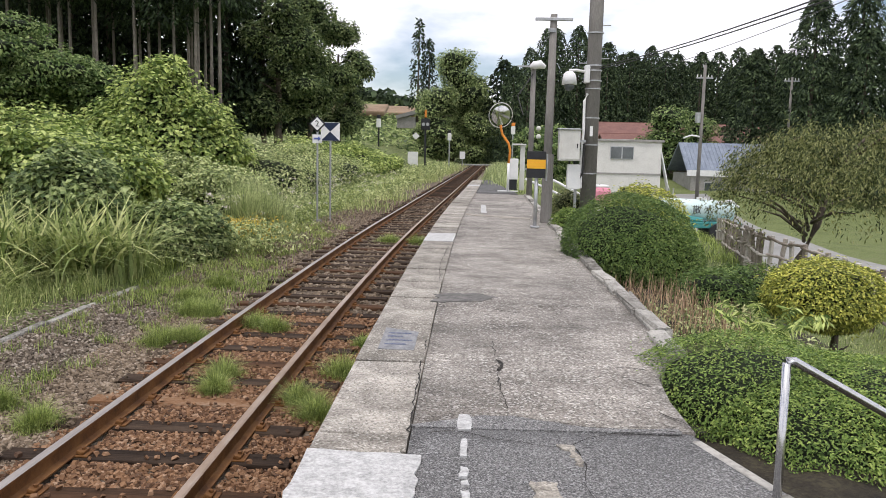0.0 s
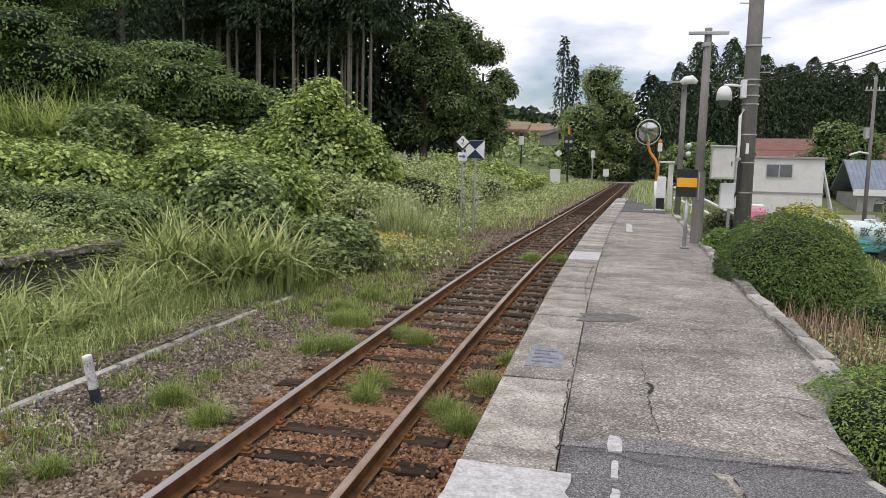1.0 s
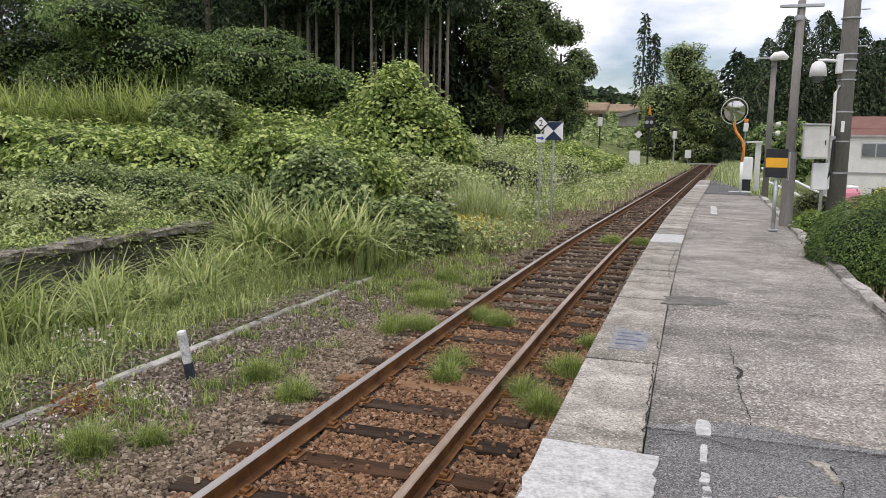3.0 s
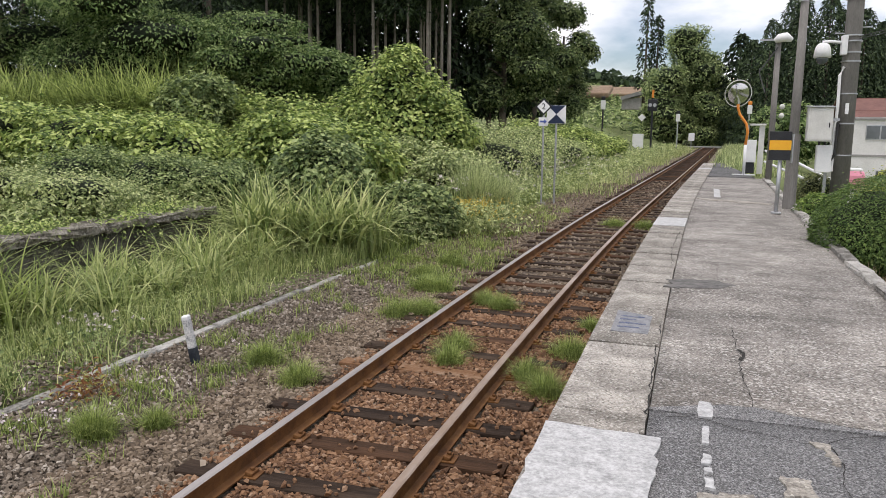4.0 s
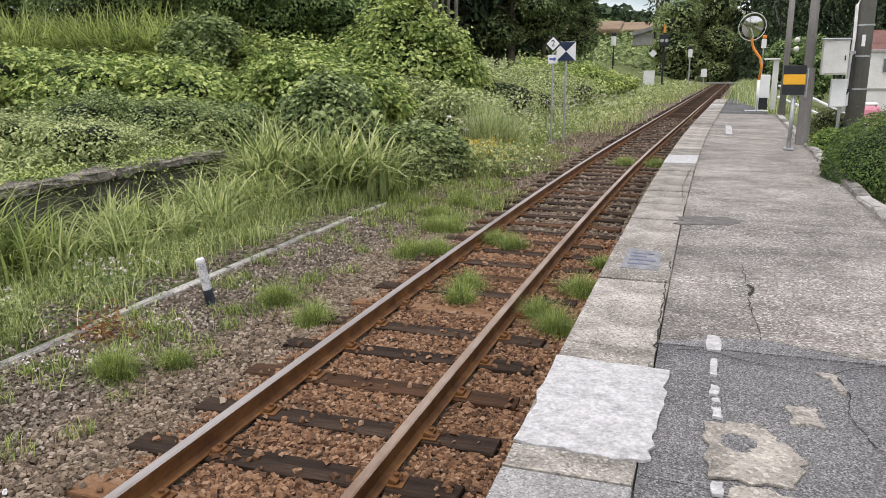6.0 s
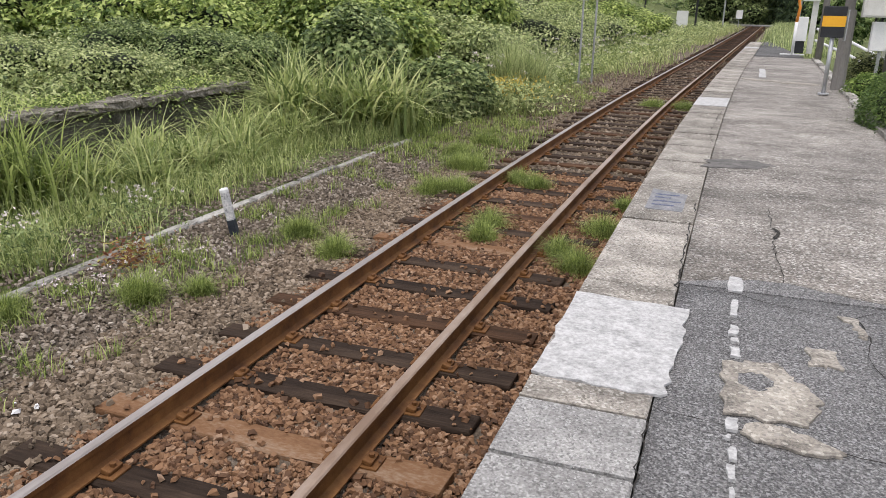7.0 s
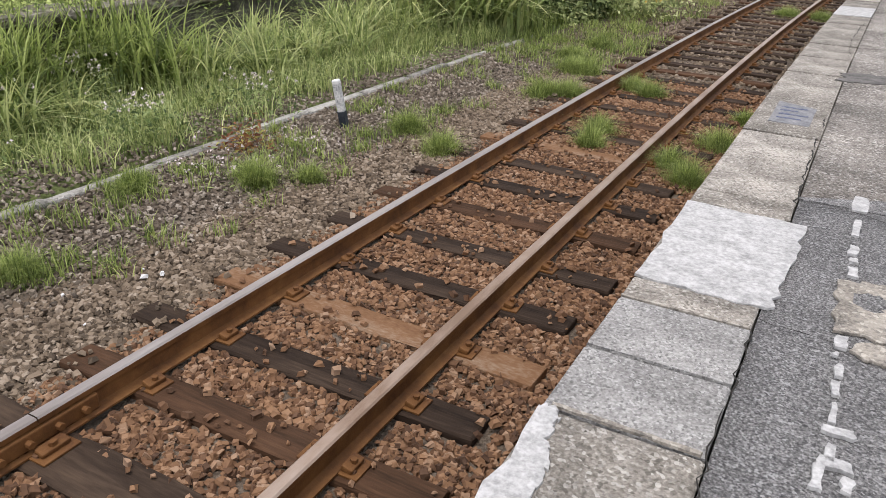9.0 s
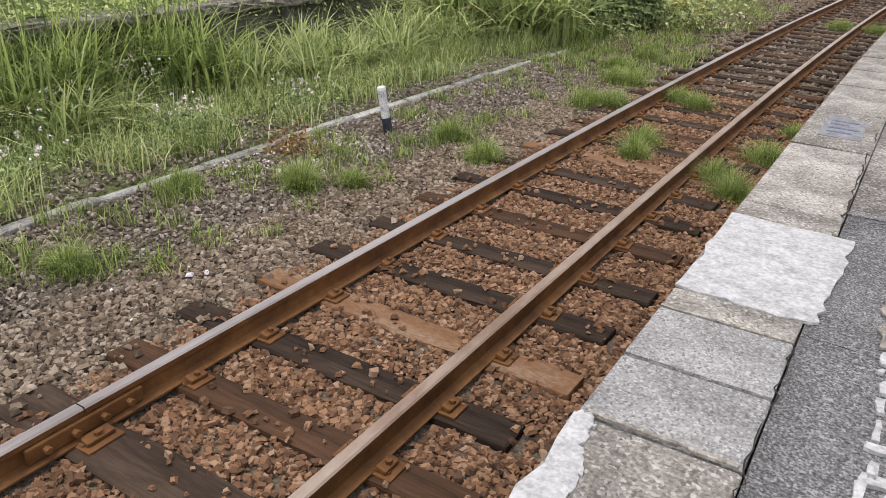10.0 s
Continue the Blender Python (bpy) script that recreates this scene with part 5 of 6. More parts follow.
# ---- signals and boxes towards the crossing ----
relay = thing("signal_cabinet", (-2.15, 73, 0.15), "white steel signal cabinet beside the track", "cabinet")
part("body", box(bmesh.new(), (0, 0, 0.85), (0.95, 0.7, 1.6), bevel=0.03), WHITE, relay)
part("base", box(bmesh.new(), (0, 0, 0.05), (1.05, 0.8, 0.25), bevel=0.02), STONE_KERB, relay)
signal = thing("crossing_signal", (-1.0, 73, 0.1), "level crossing signal post with warning lamps", "signal")
part("post", rod(bmesh.new(), (0, 0, 0), (0, 0, 5.6), 0.09), BLACK, signal)
part("lamp_board", box(bmesh.new(), (0, -0.1, 4.3), (0.85, 0.12, 1.05), bevel=0.05), BLACK, signal)
for s in (-1, 1):
    part("lamp", rod(bmesh.new(), (0.2 * s, -0.2, 4.3), (0.2 * s, -0.28, 4.3), 0.16, seg=14), GALV, signal)
part("cross", box(bmesh.new(), (0, -0.1, 5.3), (0.2, 0.1, 0.7), bevel=0.02), ORANGE, signal)
part("lower_board", box(bmesh.new(), (-0.9, 0, 3.2), (0.5, 0.06, 0.5), (0, 45, 0)), WHITE, signal)
for at, h, lab in (((-4.7, 66, 0.1), 4.6, "slim black signal post with a white lamp plate"), ((1.2, 80, 0.3), 3.6, "thin post with a round plate"), ((7.2, 72, 0.3), 4.2, "orange and white crossing warning post")):
    ob = thing("signal_post", at, lab, "signal")
    part("post", rod(bmesh.new(), (0, 0, -0.2), (0, 0, h), 0.07), BLACK if at[0] < 0 else GALV, ob)
    part("plate", box(bmesh.new(), (0, -0.1, h - 0.5), (0.4, 0.08, 0.75), bevel=0.05), WHITE, ob)
    part("top_lamp", box(bmesh.new(), (0, -0.1, h + 0.05), (0.34, 0.1, 0.3), bevel=0.05), ORANGE if at[0] > 5 else BLACK, ob)
ob = thing("small_notice", (2.6, 84, 0.3), "small white notice on a post", "sign")
part("post", rod(bmesh.new(), (0, 0, -0.2), (0, 0, 1.4), 0.04), GALV, ob)
part("plate", box(bmesh.new(), (0, -0.06, 1.2), (0.6, 0.04, 0.8), bevel=0.01), WHITE, ob)
tagged(part("crossing_road", box(bmesh.new(), (5.0, 93.5, 0.3), (26, 3.2, 0.14), bevel=0.03), ROAD), "pale road crossing the railway at a level crossing", "road", kind="structure")
hut = thing("roadside_hut", (-5.5, 112, 5.4), "pale grey roofed hut on the slope", "hut")
part("wall", box(bmesh.new(), (0, 0, 0.4), (2.6, 2.4, 1.6)), WALL_GREY, hut)
part("roof", box(bmesh.new(), (0, 0, 1.5), (3.0, 3.0, 0.5), (0, -16, 0)), ROAD, hut)


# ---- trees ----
def cedar(at, h, r, seed, label, material=LEAF_CEDAR_SHADE, bare=0.0, cards=2600, size=0.5, group="cedars", trunk_r=0.22, trunk_mat=None, blunt=0.6):
    rng = np.random.default_rng(seed)
    ob = thing("cedar_tree", at, label, "tree", group)
    t = rng.uniform(0, 1, cards) ** 1.25
    a = rng.uniform(0, 6.28, cards)
    rad = r * (1 - t) ** blunt * (0.45 + 0.62 * rng.uniform(0, 1, cards) ** 0.5) * (1 + 0.3 * np.sin(a * 3 + t * 23 + seed) * np.sin(t * 31))
    p = np.stack([np.cos(a) * rad, np.sin(a) * rad, h * (bare + (1 - bare) * t)], 1)
    out = np.stack([np.cos(a), np.sin(a), -0.35 + 0 * a], 1)
    part("crown", soup("crown", *leaves(rng, p, out, size, 0.4, 0.35, 0.55)), material, ob)
    part("trunk", rod(bmesh.new(), (0, 0, -0.6), (0, 0, h * 0.95), trunk_r, 0.04, 9), trunk_mat or BARK, ob)
    return ob


rng = np.random.default_rng(50)
# plantation on the left: bare pale trunks at its rim, dense crowns behind
for i in range(26):
    x = -26 + 13.5 * i / 25 + rng.normal() * 0.4
    y = 47 + rng.uniform(0, 7)
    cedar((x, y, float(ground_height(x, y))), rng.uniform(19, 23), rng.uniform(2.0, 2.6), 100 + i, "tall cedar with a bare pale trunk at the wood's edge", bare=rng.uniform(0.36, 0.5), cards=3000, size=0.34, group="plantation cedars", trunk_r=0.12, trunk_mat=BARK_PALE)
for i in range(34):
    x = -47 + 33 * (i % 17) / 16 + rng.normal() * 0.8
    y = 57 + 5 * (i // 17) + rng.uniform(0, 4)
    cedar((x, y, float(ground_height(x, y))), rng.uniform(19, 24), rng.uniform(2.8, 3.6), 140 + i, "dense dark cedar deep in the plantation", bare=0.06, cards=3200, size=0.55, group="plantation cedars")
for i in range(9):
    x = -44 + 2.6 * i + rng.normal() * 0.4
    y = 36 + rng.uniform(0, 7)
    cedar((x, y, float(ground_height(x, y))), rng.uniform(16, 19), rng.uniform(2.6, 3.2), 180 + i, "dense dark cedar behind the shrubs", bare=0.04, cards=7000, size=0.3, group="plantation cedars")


def broadleaf(at, blobs, n, size, seed, label, material=LEAF_TREE, trunk=(5, 0.25, 9, 2.5), name="broadleaf_tree", droop=0.3, depth=0.4, bumpy=0.3, core=True):
    return foliage_thing(name, at, label, "tree", blobs, n, size, material, seed, core=core, aspect=0.6, droop=droop, depth=depth, bumpy=bumpy, trunk=trunk)


def puffs(rng, n, rx, ry, z0, z1, r, flat=0.8):
    out = []
    for i in range(n):
        t = rng.uniform(0, 1)
        w = math.sin(math.pi * (0.15 + 0.8 * t)) ** 0.7
        a = rng.uniform(0, 6.28)
        k = rng.uniform(0.2, 0.85) * w
        s = r * rng.uniform(0.65, 1.2)
        out.append((math.cos(a) * rx * k, math.sin(a) * ry * k, z0 + (z1 - z0) * t, s * 1.2, s * 1.2, s * flat))
    return out


for i, (x, y, h, w, n) in enumerate(((-20.5, 27.5, 8.0, 5.6, 26000), (-15.6, 28.5, 5.2, 3.4, 14000), (-27, 26, 9.5, 5.5, 17000), (-12.9, 30, 4.2, 2.2, 7000))):
    z = float(ground_height(x, y))
    broadleaf((x, y, z), puffs(np.random.default_rng(60 + i), 24, w, w * 0.8, 1.4, h - z * 0.4, w * 0.34, 0.42), int(n * 1.9), 0.14, 60 + i, "spreading broadleaf tree with layered dark green boughs", trunk=(h * 0.7, 0.2, 9, w * 0.6))
for i, (x, y, h, w, n) in enumerate(((-9.9, 62, 15.5, 3.6, 10000), (-8.2, 66, 12.0, 2.6, 7000), (-11.5, 58, 12, 3.0, 6000))):
    z = float(ground_height(x, y))
    broadleaf((x, y, z), puffs(np.random.default_rng(70 + i), 16, w, w, 2.4, h - z, w * 0.46), int(n * 2), 0.26, 70 + i, "tall broadleaf tree at the wood's edge", LEAF_WOOD_SHADE, trunk=(h * 0.7, 0.25, 9, w * 0.6))
for i, (x, y, h, w, n) in enumerate(((1.3, 104, 15.5, 4.3, 9000), (3.6, 108, 12.5, 3.6, 7000), (-0.6, 100, 9.5, 3.4, 6000), (6.3, 118, 10.5, 3.2, 5000), (4.4, 101, 7.0, 2.6, 4000), (9.5, 104, 8.5, 3.6, 6000))):
    z = float(ground_height(x, y))
    broadleaf((x, y, z), puffs(np.random.default_rng(80 + i), 26, w, w, 0.6, h - 1.2, w * 0.46), int(n * 2.2), 0.32, 80 + i, "leafy tree where the track meets the wood", LEAF_SHRUB, trunk=(h * 0.7, 0.3, 9, w * 0.6))
for i, (x, y, h, w, n) in enumerate(((20.3, 67, 6.2, 2.6, 6000), (23.5, 70, 6.0, 2.4, 5000), (8.6, 58, 4.6, 2.2, 5000), (7.2, 44, 3.2, 1.6, 4000))):
    broadleaf((x, y, float(ground_height(x, y))), puffs(np.random.default_rng(95 + i), 12, w, w, 0.6, h - 0.8, w * 0.42), n, 0.26, 95 + i, "leafy tree among the houses", trunk=(h * 0.7, 0.2, 7, w * 0.6))
thin = cedar((-3.9, 112, 6.5), 14.0, 1.3, 90, "tall thin dark conifer against the sky", bare=0.12, cards=700, size=0.6, group="far conifers")
cedar((-2.4, 113, 6.5), 11.5, 1.3, 91, "thin dark conifer against the sky", bare=0.12, cards=800, size=0.6, group="far conifers")
for i in range(36):
    x = 9 + 40 * i / 35 + rng.normal() * 0.4
    y = 96 + rng.uniform(-5, 8) - 0.15 * (x - 9)
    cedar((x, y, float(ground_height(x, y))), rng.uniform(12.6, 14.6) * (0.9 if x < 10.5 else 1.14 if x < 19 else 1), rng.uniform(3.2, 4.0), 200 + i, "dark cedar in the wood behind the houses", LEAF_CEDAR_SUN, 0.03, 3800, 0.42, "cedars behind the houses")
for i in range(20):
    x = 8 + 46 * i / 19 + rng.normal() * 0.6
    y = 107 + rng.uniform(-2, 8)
    cedar((x, y, float(ground_height(x, y))), rng.uniform(13, 15), rng.uniform(3.4, 4.4), 230 + i, "dark cedar deep in the wood behind the houses", LEAF_CEDAR_SHADE, 0.02, 1600, 0.8, "cedars behind the houses")
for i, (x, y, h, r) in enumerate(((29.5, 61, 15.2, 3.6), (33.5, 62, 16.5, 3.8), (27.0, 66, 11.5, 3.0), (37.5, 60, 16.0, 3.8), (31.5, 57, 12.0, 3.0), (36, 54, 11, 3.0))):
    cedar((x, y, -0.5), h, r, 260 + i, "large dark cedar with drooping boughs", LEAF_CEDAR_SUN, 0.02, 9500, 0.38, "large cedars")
# ridge of distant wood
ridge = thing("distant_wood", (0, 0, 0), "distant wooded ridge", "woods", kind="stuff")
rr = np.random.default_rng(51)
x = rr.uniform(-60, 12, 5200)
y = rr.uniform(205, 240, 5200)
p = np.stack([x, y, ground_height(x, y) + rr.uniform(0, 5.5, 5200)], 1)
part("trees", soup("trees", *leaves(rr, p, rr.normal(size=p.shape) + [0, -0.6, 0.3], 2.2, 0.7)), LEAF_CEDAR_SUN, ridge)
clay = thing("clay_terraces", (0, 0, 0), "bare brown terraced slope below the distant wood", "slope", kind="structure")
for k, (x0, x1, y, z) in enumerate(((-36, -12, 150, 9.0), (-24, -6, 165, 11.6), (-20, -5, 176, 13.0))):
    part("terrace", box(bmesh.new(), ((x0 + x1) / 2, y, float(ground_height((x0 + x1) / 2, y)) + 0.4), (x1 - x0, 9, 1.0), (12, 0, 0), 0.3), CLAY, clay)

# ---- lineside jungle on the left ----
bushes = [
    ("vine_mound", (-6.5, 22.5, 0.9), "tall mound of bright green climbing vines", LEAF_VINE, [(0, 0, 1.2, 1.9, 1.6, 1.6), (-0.1, 0, 2.5, 1.2, 1.1, 1.0), (1.3, 0.2, 0.9, 1.1, 1.0, 1.1), (-1.5, 0, 0.9, 1.2, 1.1, 1.1)], 15000, 0.17),
    ("vine_mound", (-9.5, 20.5, 0.9), "broad mound of green vines and creepers", LEAF_VINE, [(0, 0, 0.9, 1.8, 1.4, 1.2), (1.3, -0.4, 0.7, 1.2, 1.0, 0.9), (-1.6, 0.3, 1.0, 1.4, 1.2, 1.1)], 12000, 0.17),
    ("vine_mound", (-13.0, 18.0, 1.0), "broad mound of green vines and creepers", LEAF_VINE, [(0, 0, 0.7, 2.0, 1.2, 0.8), (-2.4, 0, 0.8, 1.8, 1.2, 0.8), (2.0, -0.5, 0.6, 1.4, 1.0, 0.7)], 12000, 0.18),
    ("shrub", (-11.9, 19.6, 1.7), "pale-topped leafy shrub above the vines", LEAF_SHRUB, [(0, 0, 0.9, 1.3, 1.0, 0.8), (0.4, 0, 1.4, 0.8, 0.7, 0.5)], 6500, 0.16),
    ("shrub", (-4.5, 13.2, 0.1), "leafy shrub with broad dark leaves", LEAF_SHRUB, [(0, 0, 1.0, 0.85, 0.75, 0.85), (0.45, -0.2, 0.65, 0.65, 0.6, 0.65), (-0.6, 0.3, 0.75, 0.65, 0.6, 0.65)], 10000, 0.13),
    ("shrub", (-3.1, 14.0, -0.05), "leafy green shrub beside the gravel", LEAF_SHRUB, [(0, 0, 0.55, 0.7, 0.6, 0.55), (0.5, 0.4, 0.45, 0.5, 0.5, 0.45)], 5500, 0.12),
    ("shrub", (-6.6, 16.0, 0.7), "tangled shrub with mid-green leaves", LEAF_VINE, [(0, 0, 0.8, 1.4, 1.0, 0.9), (1.4, 0.3, 0.6, 1.0, 0.9, 0.7)], 9000, 0.15),
    ("shrub", (-3.6, 19.0, 0.0), "pale shrub with fine leaves by the track", LEAF_PALE, [(0, 0, 0.7, 1.2, 1.0, 0.8), (-1.2, 0.4, 0.8, 1.0, 0.9, 0.9)], 9000, 0.11),
    ("shrub", (-4.2, 26.0, 0.2), "pale tangle of shrubs behind the signs", LEAF_PALE, [(0, 0, 0.8, 1.5, 1.4, 1.0), (-1.8, 0, 1.1, 1.5, 1.4, 1.3), (0.4, 3, 0.6, 1.2, 1.3, 0.8)], 16000, 0.095),
    ("shrub", (-5.0, 34.0, 0.4), "pale green thicket along the lineside", LEAF_PALE, [(0, 0, 0.7, 2.0, 2.4, 1.0), (1.4, 4, 0.5, 1.3, 2.0, 0.75), (-2.5, 2, 0.9, 2.0, 2.2, 1.2)], 14000, 0.13),
    ("shrub", (-4.5, 46.0, 0.5), "green thicket along the lineside", LEAF_VINE, [(0, 0, 0.7, 2.2, 3.0, 1.0), (1.2, 6, 0.5, 1.4, 3.0, 0.8), (-3, 3, 0.9, 2.4, 3.0, 1.3)], 12000, 0.21),
    ("shrub", (-8.2, 62.0, 0.6), "dark green thicket near the crossing", LEAF_SHRUB, [(0, 0, 0.8, 2.2, 3.0, 1.2), (1.6, 8, 0.6, 1.6, 3.0, 1.0)], 9000, 0.24),
    ("shrub", (-7.8, 12.6, 0.7), "low leafy weeds on the old platform", LEAF_SHRUB, [(0, 0, 0.4, 1.2, 0.8, 0.5), (-1.6, -0.3, 0.4, 1.2, 0.8, 0.55), (1.2, 0.3, 0.3, 0.9, 0.7, 0.45)], 12000, 0.075),
    ("shrub", (-9.0, 9.6, 0.7), "low leafy weeds on the old platform", LEAF_PALE, [(0, 0, 0.35, 1.3, 1.0, 0.45), (1.6, 0.3, 0.3, 1.0, 0.9, 0.4), (-1.8, 0, 0.5, 1.4, 1.1, 0.6)], 13000, 0.07),
    ("shrub", (-9.8, 6.6, 0.7), "low leafy weeds on the old platform", LEAF_SHRUB, [(0, 0, 0.4, 1.4, 1.1, 0.5), (1.8, 0.2, 0.3, 1.1, 1.0, 0.4), (-2, 0, 0.6, 1.4, 1.2, 0.65)], 12000, 0.075),
    ("shrub", (-11.5, 14.5, 0.9), "leafy creepers rising behind the old platform", LEAF_VINE, [(0, 0, 0.8, 1.6, 1.2, 0.8), (-2.4, -0.6, 1.0, 1.6, 1.4, 0.9), (2.2, 0.4, 0.6, 1.3, 1.1, 0.7)], 10000, 0.15),
    ("shrub", (-16.5, 14.0, 1.4), "leafy creepers rising behind the old platform", LEAF_VINE, [(0, 0, 1.0, 2.0, 1.6, 1.1), (-3, 0, 1.2, 2.2, 1.8, 1.2)], 9000, 0.17),
]
for i, (name, at, label, material, blobs, n, size) in enumerate(bushes):
    foliage_thing(name, at, label, "shrub", blobs, int(n * 1.5), size * 0.92, material, 300 + i, aspect=0.62, depth=0.5, bumpy=0.42, spread=0.9, droop=0.1)


def grass(name, at, label, spots, n, height, width, material, seed, lean=0.6, spread=0.25, steps=3):
    """Clumps of blades about the spots."""
    rng = np.random.default_rng(seed)
    pts = np.array(spots, float)
    k = rng.integers(0, len(pts), n)
    xy = pts[k] + rng.normal(size=(n, 2)) * spread
    roots = np.stack([xy[:, 0], xy[:, 1], at(xy[:, 0], xy[:, 1])], 1)
    return tagged(part(name, soup(name, *blades(rng, roots, height, width, lean, steps)), material), label, "grass", kind="stuff")


def bed_height(x, y):
    return -0.2 + rise(y) + 0.085 * step(-1.4, -2.5, x)


def scatter(seed, n, x0, x1, y0, y1):
    r = np.random.default_rng(seed)
    return np.stack([r.uniform(x0, x1, n), r.uniform(y0, y1, n)], 1)


# tall grasses in front of the disused platform
grass("tall_grass", ground_height, "tall arching pale green grass before the old platform", scatter(1, 34, -5.3, -3.9, 2.0, 11.0), 2200, 0.8, 0.03, GRASS, 401, 1.3, 0.12, 6)
grass("tall_grass", ground_height, "clump of tall arching grass blades", [(-4.2, 11.4), (-4.6, 11.0), (-3.6, 11.5), (-3.2, 12.0), (-4.9, 11.7)], 750, 1.6, 0.055, GRASS, 402, 1.4, 0.2, 6)
grass("tall_grass", ground_height, "dense tall grass at the near end", scatter(2, 24, -6.0, -4.7, 1.0, 6.5), 2600, 1.2, 0.03, GRASS_SOFT, 403, 0.9, 0.2, 6)
grass("pampas_clump", ground_height, "upright grey-green clump of fine tall grass", [(-2.4, 17.2), (-2.1, 17.5), (-2.7, 17.4)], 3200, 1.5, 0.012, LEAF_PALE, 404, 0.45, 0.16, 4)
grass("tall_grass", ground_height, "long grass on the bank behind the old platform", scatter(3, 70, -22, -11.5, 19.5, 21.5), 6000, 2.6, 0.06, GRASS_SOFT, 405, 1.5, 0.35, 6)
grass("short_grass", ground_height, "short weedy grass between edging and old platform", scatter(4, 170, -5.2, -3.02, 0.5, 13), 13000, 0.34, 0.011, GRASS, 406, 0.9, 0.14)
grass("lineside_grass", ground_height, "green grass along the track's left side", scatter(5, 260, -3.0, -1.6, 12, 40), 14000, 0.34, 0.014, GRASS_SOFT, 407, 0.6, 0.25)
far = scatter(6, 300, -4.5, -1.7, 26, 92)
far[:, 0] += bend(far[:, 1])
grass("lineside_grass", ground_height, "pale grass along the distant track", far, 14000, 0.55, 0.03, GRASS, 408, 0.6, 0.4)
far = scatter(7, 160, 4.4, 6.5, 30, 92)
far[:, 0] = far[:, 0] - 2 + bend(far[:, 1]) * 0.9
grass("lineside_grass", ground_height, "pale weeds along the right side of the track", far, 9000, 0.7, 0.03, LEAF_PALE, 409, 0.6, 0.4)
grass("garden_grass", ground_height, "thin yellowish lawn in the garden", scatter(8, 300, 4.6, 9.5, 5.5, 22), 16000, 0.09, 0.009, GRASS, 410, 0.7, 0.3)
grass("verge_grass", ground_height, "rough grass beyond the fence", scatter(9, 200, 9.2, 13.5, 9, 34), 9000, 0.35, 0.02, GRASS_SOFT, 411, 0.6, 0.4)

grass("gravel_weeds", bed_height, "sparse small weeds in the lineside gravel", scatter(10, 130, -2.75, -1.45, 1.0, 12), 5200, 0.15, 0.008, GRASS_SOFT, 412, 0.8, 0.06)
grass("gravel_weeds", bed_height, "sparse small weeds in the lineside gravel", scatter(11, 60, -2.6, -1.2, 10, 22) + [0.3, 0], 5000, 0.2, 0.012, GRASS_SOFT, 413, 0.8, 0.15)
ballast("path_gravel", "dark gravel between edging and grass", STONE_GREY, -3.75, -2.9, 0.2, 11, 6500, 0.04, 26, 0.02)

def weed_thicket(name, label, x0, x1, y0, y1, n, h, size, material, seed):
    """Loose low leaves of mixed weeds over a strip."""
    rng = np.random.default_rng(seed)
    x, y = rng.uniform(x0, x1, n), rng.uniform(y0, y1, n)
    x = x + bend(y)
    t = (0.4 + 0.6 * np.abs(np.sin(x * 2.1 + 0.7 * y) * np.cos(y * 1.3 - x))) * h
    p = np.stack([x, y, ground_height(x, y) + rng.uniform(0, 1, n) * t], 1)
    tagged(part(name, soup(name, *leaves(rng, p, rng.normal(size=p.shape) + [0, 0, 0.7], size, 0.4, 0.0)), material), label, "weeds", kind="stuff")


weed_thicket("pale_weeds", "pale mixed weeds between shrubs and track", -5.4, -2.5, 13, 30, 14000, 0.75, 0.12, LEAF_PALE, 601)
weed_thicket("pale_weeds", "mixed weeds around the disused platform", -5.6, -3.1, 1.0, 13, 12000, 0.3, 0.04, GRASS, 602)
weed_thicket("platform_weeds", "weeds and creepers on the disused platform", -9.5, -6.1, 2.0, 13, 12000, 0.55, 0.1, LEAF_PALE, 603)
weed_thicket("hillside_scrub", "scrub on the slope beyond the crossing", -48, -8, 104, 190, 6000, 1.6, 1.1, LEAF_SHRUB, 604)
weed_thicket("lineside_weeds", "low weeds along the distant lineside", -5.5, -2.0, 30, 90, 9000, 0.7, 0.22, LEAF_PALE, 605)

# creepers spilling over the edge of the disused platform
rng = np.random.default_rng(606)
c = np.repeat(np.stack([rng.uniform(-6.2, -5.62, 46), rng.uniform(1.5, 11.1, 46), rng.uniform(0.7, 0.8, 46)], 1), 90, 0)
p = c + rng.normal(size=c.shape) * [0.14, 0.2, 0.06]
p[:, 2] -= np.maximum(p[:, 0] + 5.6, 0) * 1.6
tagged(part("coping_creepers", soup("coping_creepers", *leaves(rng, p, rng.normal(size=p.shape) + [0.3, 0, 0.5], 0.06, 0.55)), LEAF_VINE), "leafy creepers spilling over the disused platform's edge", "weeds", kind="stuff")

# small white flower heads over the lineside weeds
rng = np.random.default_rng(607)
c = np.stack([rng.uniform(-4.8, -2.3, 170), rng.uniform(14, 40, 170), np.zeros(170)], 1)
c[:, 0] += bend(c[:, 1])
c[:, 2] = ground_height(c[:, 0], c[:, 1]) + rng.uniform(0.6, 1.15, 170)
p = np.repeat(c, 10, 0) + rng.normal(size=(1700, 3)) * [0.05, 0.05, 0.02]
tagged(part("flower_heads", soup("flower_heads", *leaves(rng, p, rng.normal(size=p.shape), 0.035, 0.8)), PETAL), "tiny white flower heads among the lineside weeds", "wild flowers", kind="stuff")

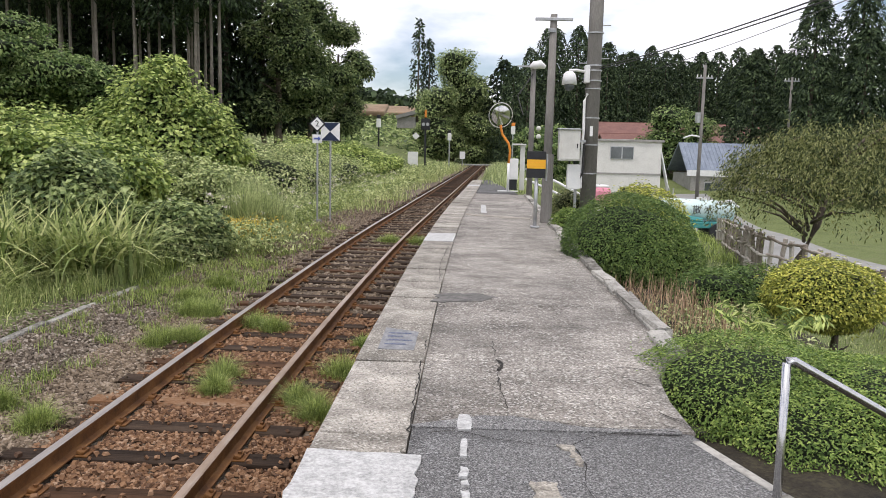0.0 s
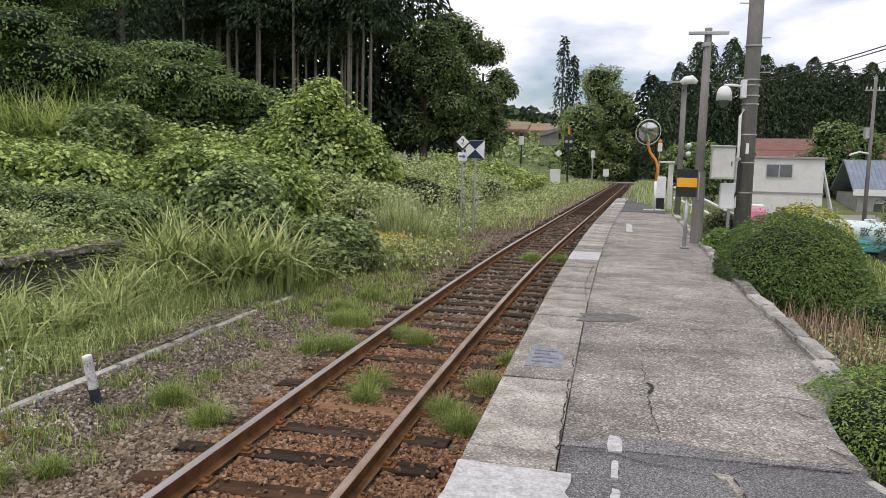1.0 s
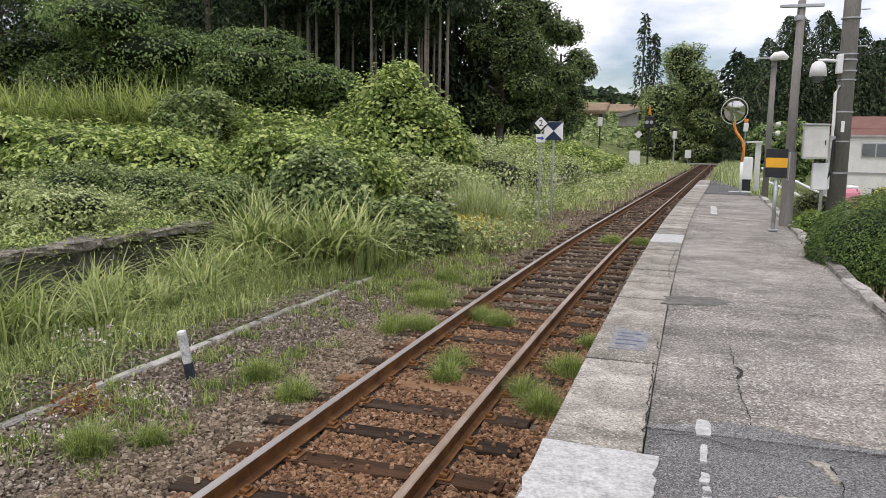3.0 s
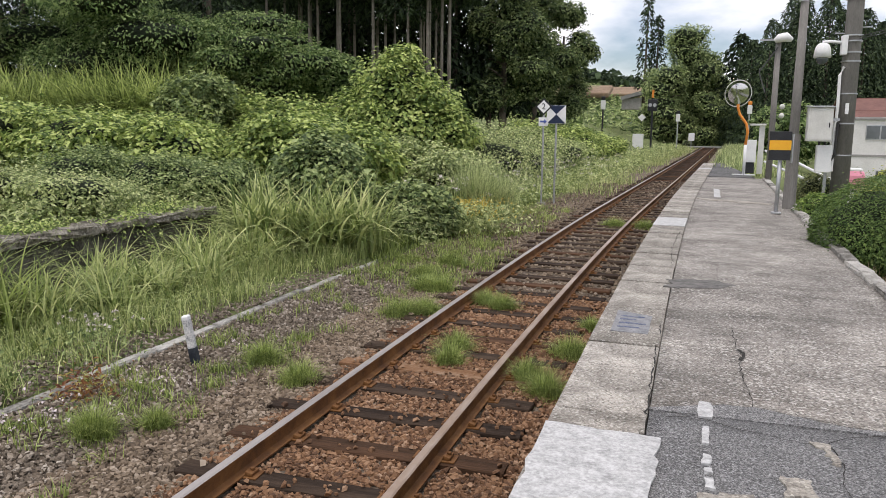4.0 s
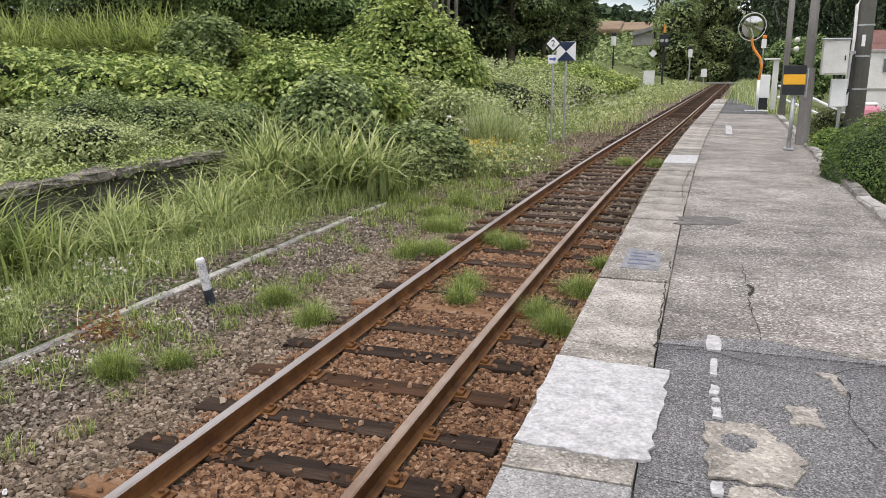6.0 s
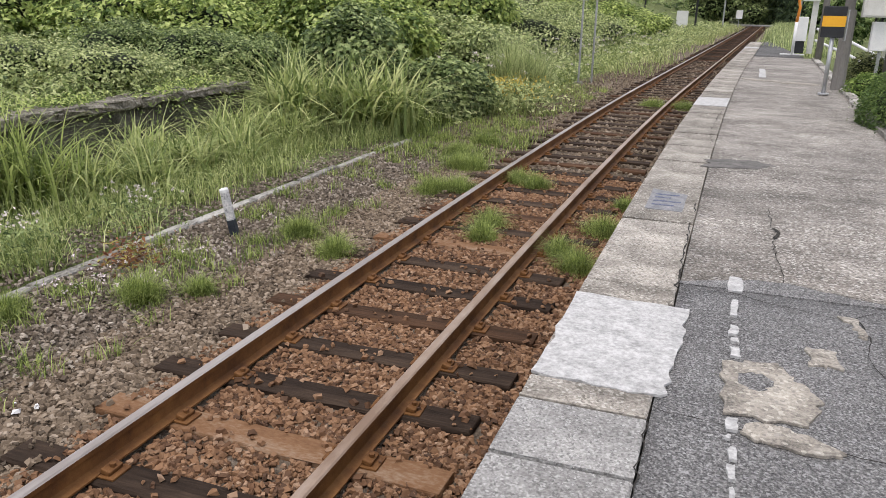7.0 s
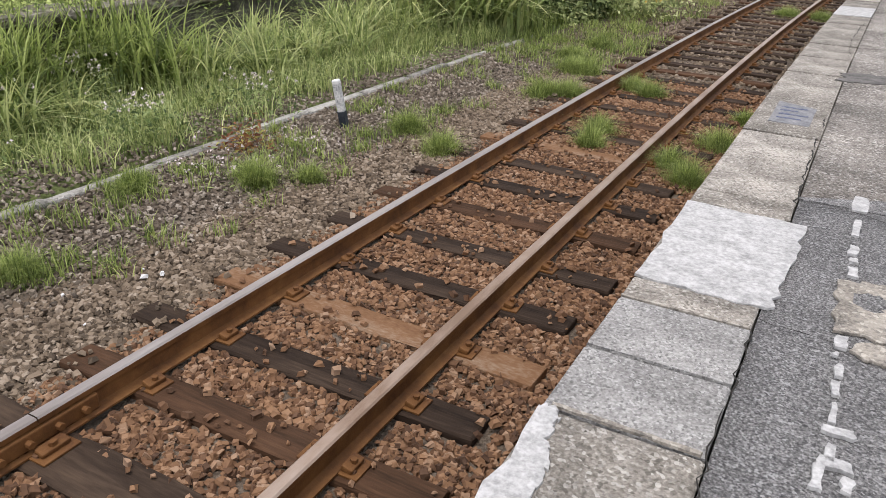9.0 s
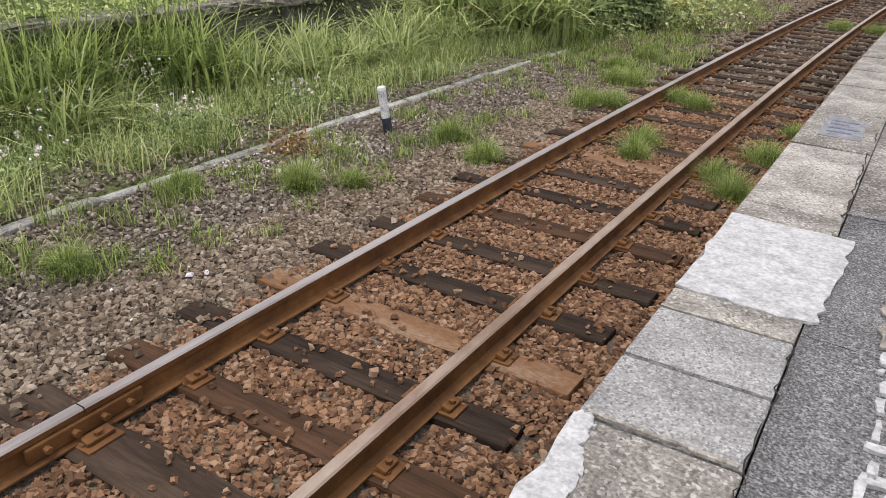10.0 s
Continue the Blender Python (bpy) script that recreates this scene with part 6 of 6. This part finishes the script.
# soft round weeds on the track
tufts = [(-1.1, 8.45, 0.3), (-0.85, 8.6, 0.25), (-1.3, 10.0, 0.28), (-1.05, 9.9, 0.25), (-0.02, 7.2, 0.2), (0.04, 6.75, 0.17), (-0.25, 9.3, 0.2), (0.02, 9.1, 0.2), (1.12, 7.4, 0.24), (1.08, 6.2, 0.2), (0.86, 6.5, 0.2), (-0.72, 8.45, 0.1), (-1.68, 6.2, 0.2), (-1.08, 5.8, 0.2), (-1.62, 4.54, 0.12), (-1.9, 4.2, 0.18), (0.64, 18.0, 0.4), (1.3, 17.9, 0.4), (1.2, 8.5, 0.15), (-1.6, 10.8, 0.25), (-1.55, 12.0, 0.3), (-2.0, 2.2, 0.15), (-2.5, 3.5, 0.15)]
for i, (x, y, r) in enumerate(tufts):
    rng = np.random.default_rng(500 + i)
    n = int(700 + 3600 * r)
    xy = rng.normal(size=(n, 2)) * r * 0.46 * (1 + 0.5 * np.sin(np.arange(n)[:, None] * 0.01 + [0, 2]))
    roots = np.stack([x + xy[:, 0], y + xy[:, 1], bed_height(x + xy[:, 0], y + xy[:, 1])], 1)
    v = blades(rng, roots, (0.25 if r > 0.15 else 0.17) * np.exp(-((xy / (r * 0.8)) ** 2).sum(1)) + 0.05, 0.004, 0.9, 3)
    tagged(part("weed_tuft", soup("weed_tuft", *v), GRASS_SOFT), "soft fine-leaved green weed tuft on the ballast", "weeds", "track weeds")

# weeds and flowers beyond the edging
rng = np.random.default_rng(420)
for i, (x, y, n, h) in enumerate(((-3.45, 4.4, 420, 0.4), (-2.35, 4.25, 200, 0.3), (-4.5, 3.6, 320, 0.45), (-4.8, 4.9, 300, 0.5), (-3.2, 5.7, 220, 0.35), (-2.5, 5.0, 160, 0.25), (-2.35, 6.4, 120, 0.2), (-3.6, 2.8, 260, 0.35), (-2.2, 5.2, 90, 0.2))):
    ob = thing("wild_flowers", (x, y, float(ground_height(x, y))), "leafy weeds with small white daisy-like flowers", "wild flowers", "wild flowers")
    p = np.stack([rng.normal(size=n * 2) * 0.24, rng.normal(size=n * 2) * 0.24, rng.uniform(0, h * 0.8, n * 2)], 1)
    tagged(part("weed_leaves", soup("weed_leaves", *leaves(rng, p, rng.normal(size=p.shape) + [0, 0, 0.4], 0.055, 0.4)), LEAF_SHRUB, ob), kind="stuff")
    roots = np.stack([rng.normal(size=n // 3) * 0.22, rng.normal(size=n // 3) * 0.22, np.zeros(n // 3)], 1)
    tagged(part("stem_cluster", soup("stems", *blades(rng, roots, h, 0.005, 0.25)), GRASS, ob), kind="stuff")
    k = 26
    c = np.stack([rng.normal(size=k) * 0.2, rng.normal(size=k) * 0.2, rng.uniform(h * 0.75, h * 1.15, k)], 1)
    p = np.repeat(c, 6, 0) + rng.normal(size=(k * 6, 3)) * 0.008
    tagged(part("flower_cluster", soup("flowers", *leaves(rng, p, rng.normal(size=p.shape) * [1, 1, 0.3], 0.022, 0.7, 0, 0.3)), PETAL, ob), kind="stuff")
ob = thing("goldenrod", (-2.3, 15.6, 0.0), "yellow-flowering weeds beside the shrubs", "wild flowers")
p = np.stack([rng.normal(size=2600) * 0.55, rng.normal(size=2600) * 0.5, rng.uniform(0, 0.55, 2600)], 1)
tagged(part("weed_leaves", soup("weed_leaves", *leaves(rng, p, rng.normal(size=p.shape) + [0, 0, 0.4], 0.1, 0.4)), LEAF_PALE, ob), kind="stuff")
p = np.stack([rng.normal(size=700) * 0.5, rng.normal(size=700) * 0.45, rng.uniform(0.3, 0.65, 700)], 1)
tagged(part("flower_cluster", soup("flowers", *leaves(rng, p, rng.normal(size=p.shape), 0.05, 0.7)), PETAL_YELLOW, ob), kind="stuff")

# a rust-coloured weed in the gravel and a few white pebbles
ob = thing("red_weed", (-2.49, 4.74, -0.15), "small weed with rust-red and yellow leaves in the gravel", "weeds")
p = np.abs(rng.normal(size=(420, 3))) * [1, 1, 0.14] * np.sign(rng.normal(size=(420, 3)) + [0, 0, 9]) * [0.12, 0.12, 1]
tagged(part("weed_leaves", soup("weed_leaves", *leaves(rng, p, rng.normal(size=p.shape) + [0, 0, 0.4], 0.06, 0.35)), leaf_mat("rust-red leaves", (0.1, 0.035, 0.015), (0.2, 0.09, 0.03), (0.22, 0.24, 0.05), 0.3), ob), kind="stuff")
for x, y, r in ((-1.42, 2.62, 0.03), (-1.36, 2.7, 0.022), (-1.5, 2.68, 0.018), (-1.62, 2.2, 0.022), (-1.25, 2.05, 0.02)):
    tagged(part("white_pebble", soup("white_pebble", *stones(rng, np.array([[x, y, float(bed_height(x, y)) + 0.03]]), r * 2.2)), WHITE), "single white pebble lying on the ballast", "pebble", "white pebbles")
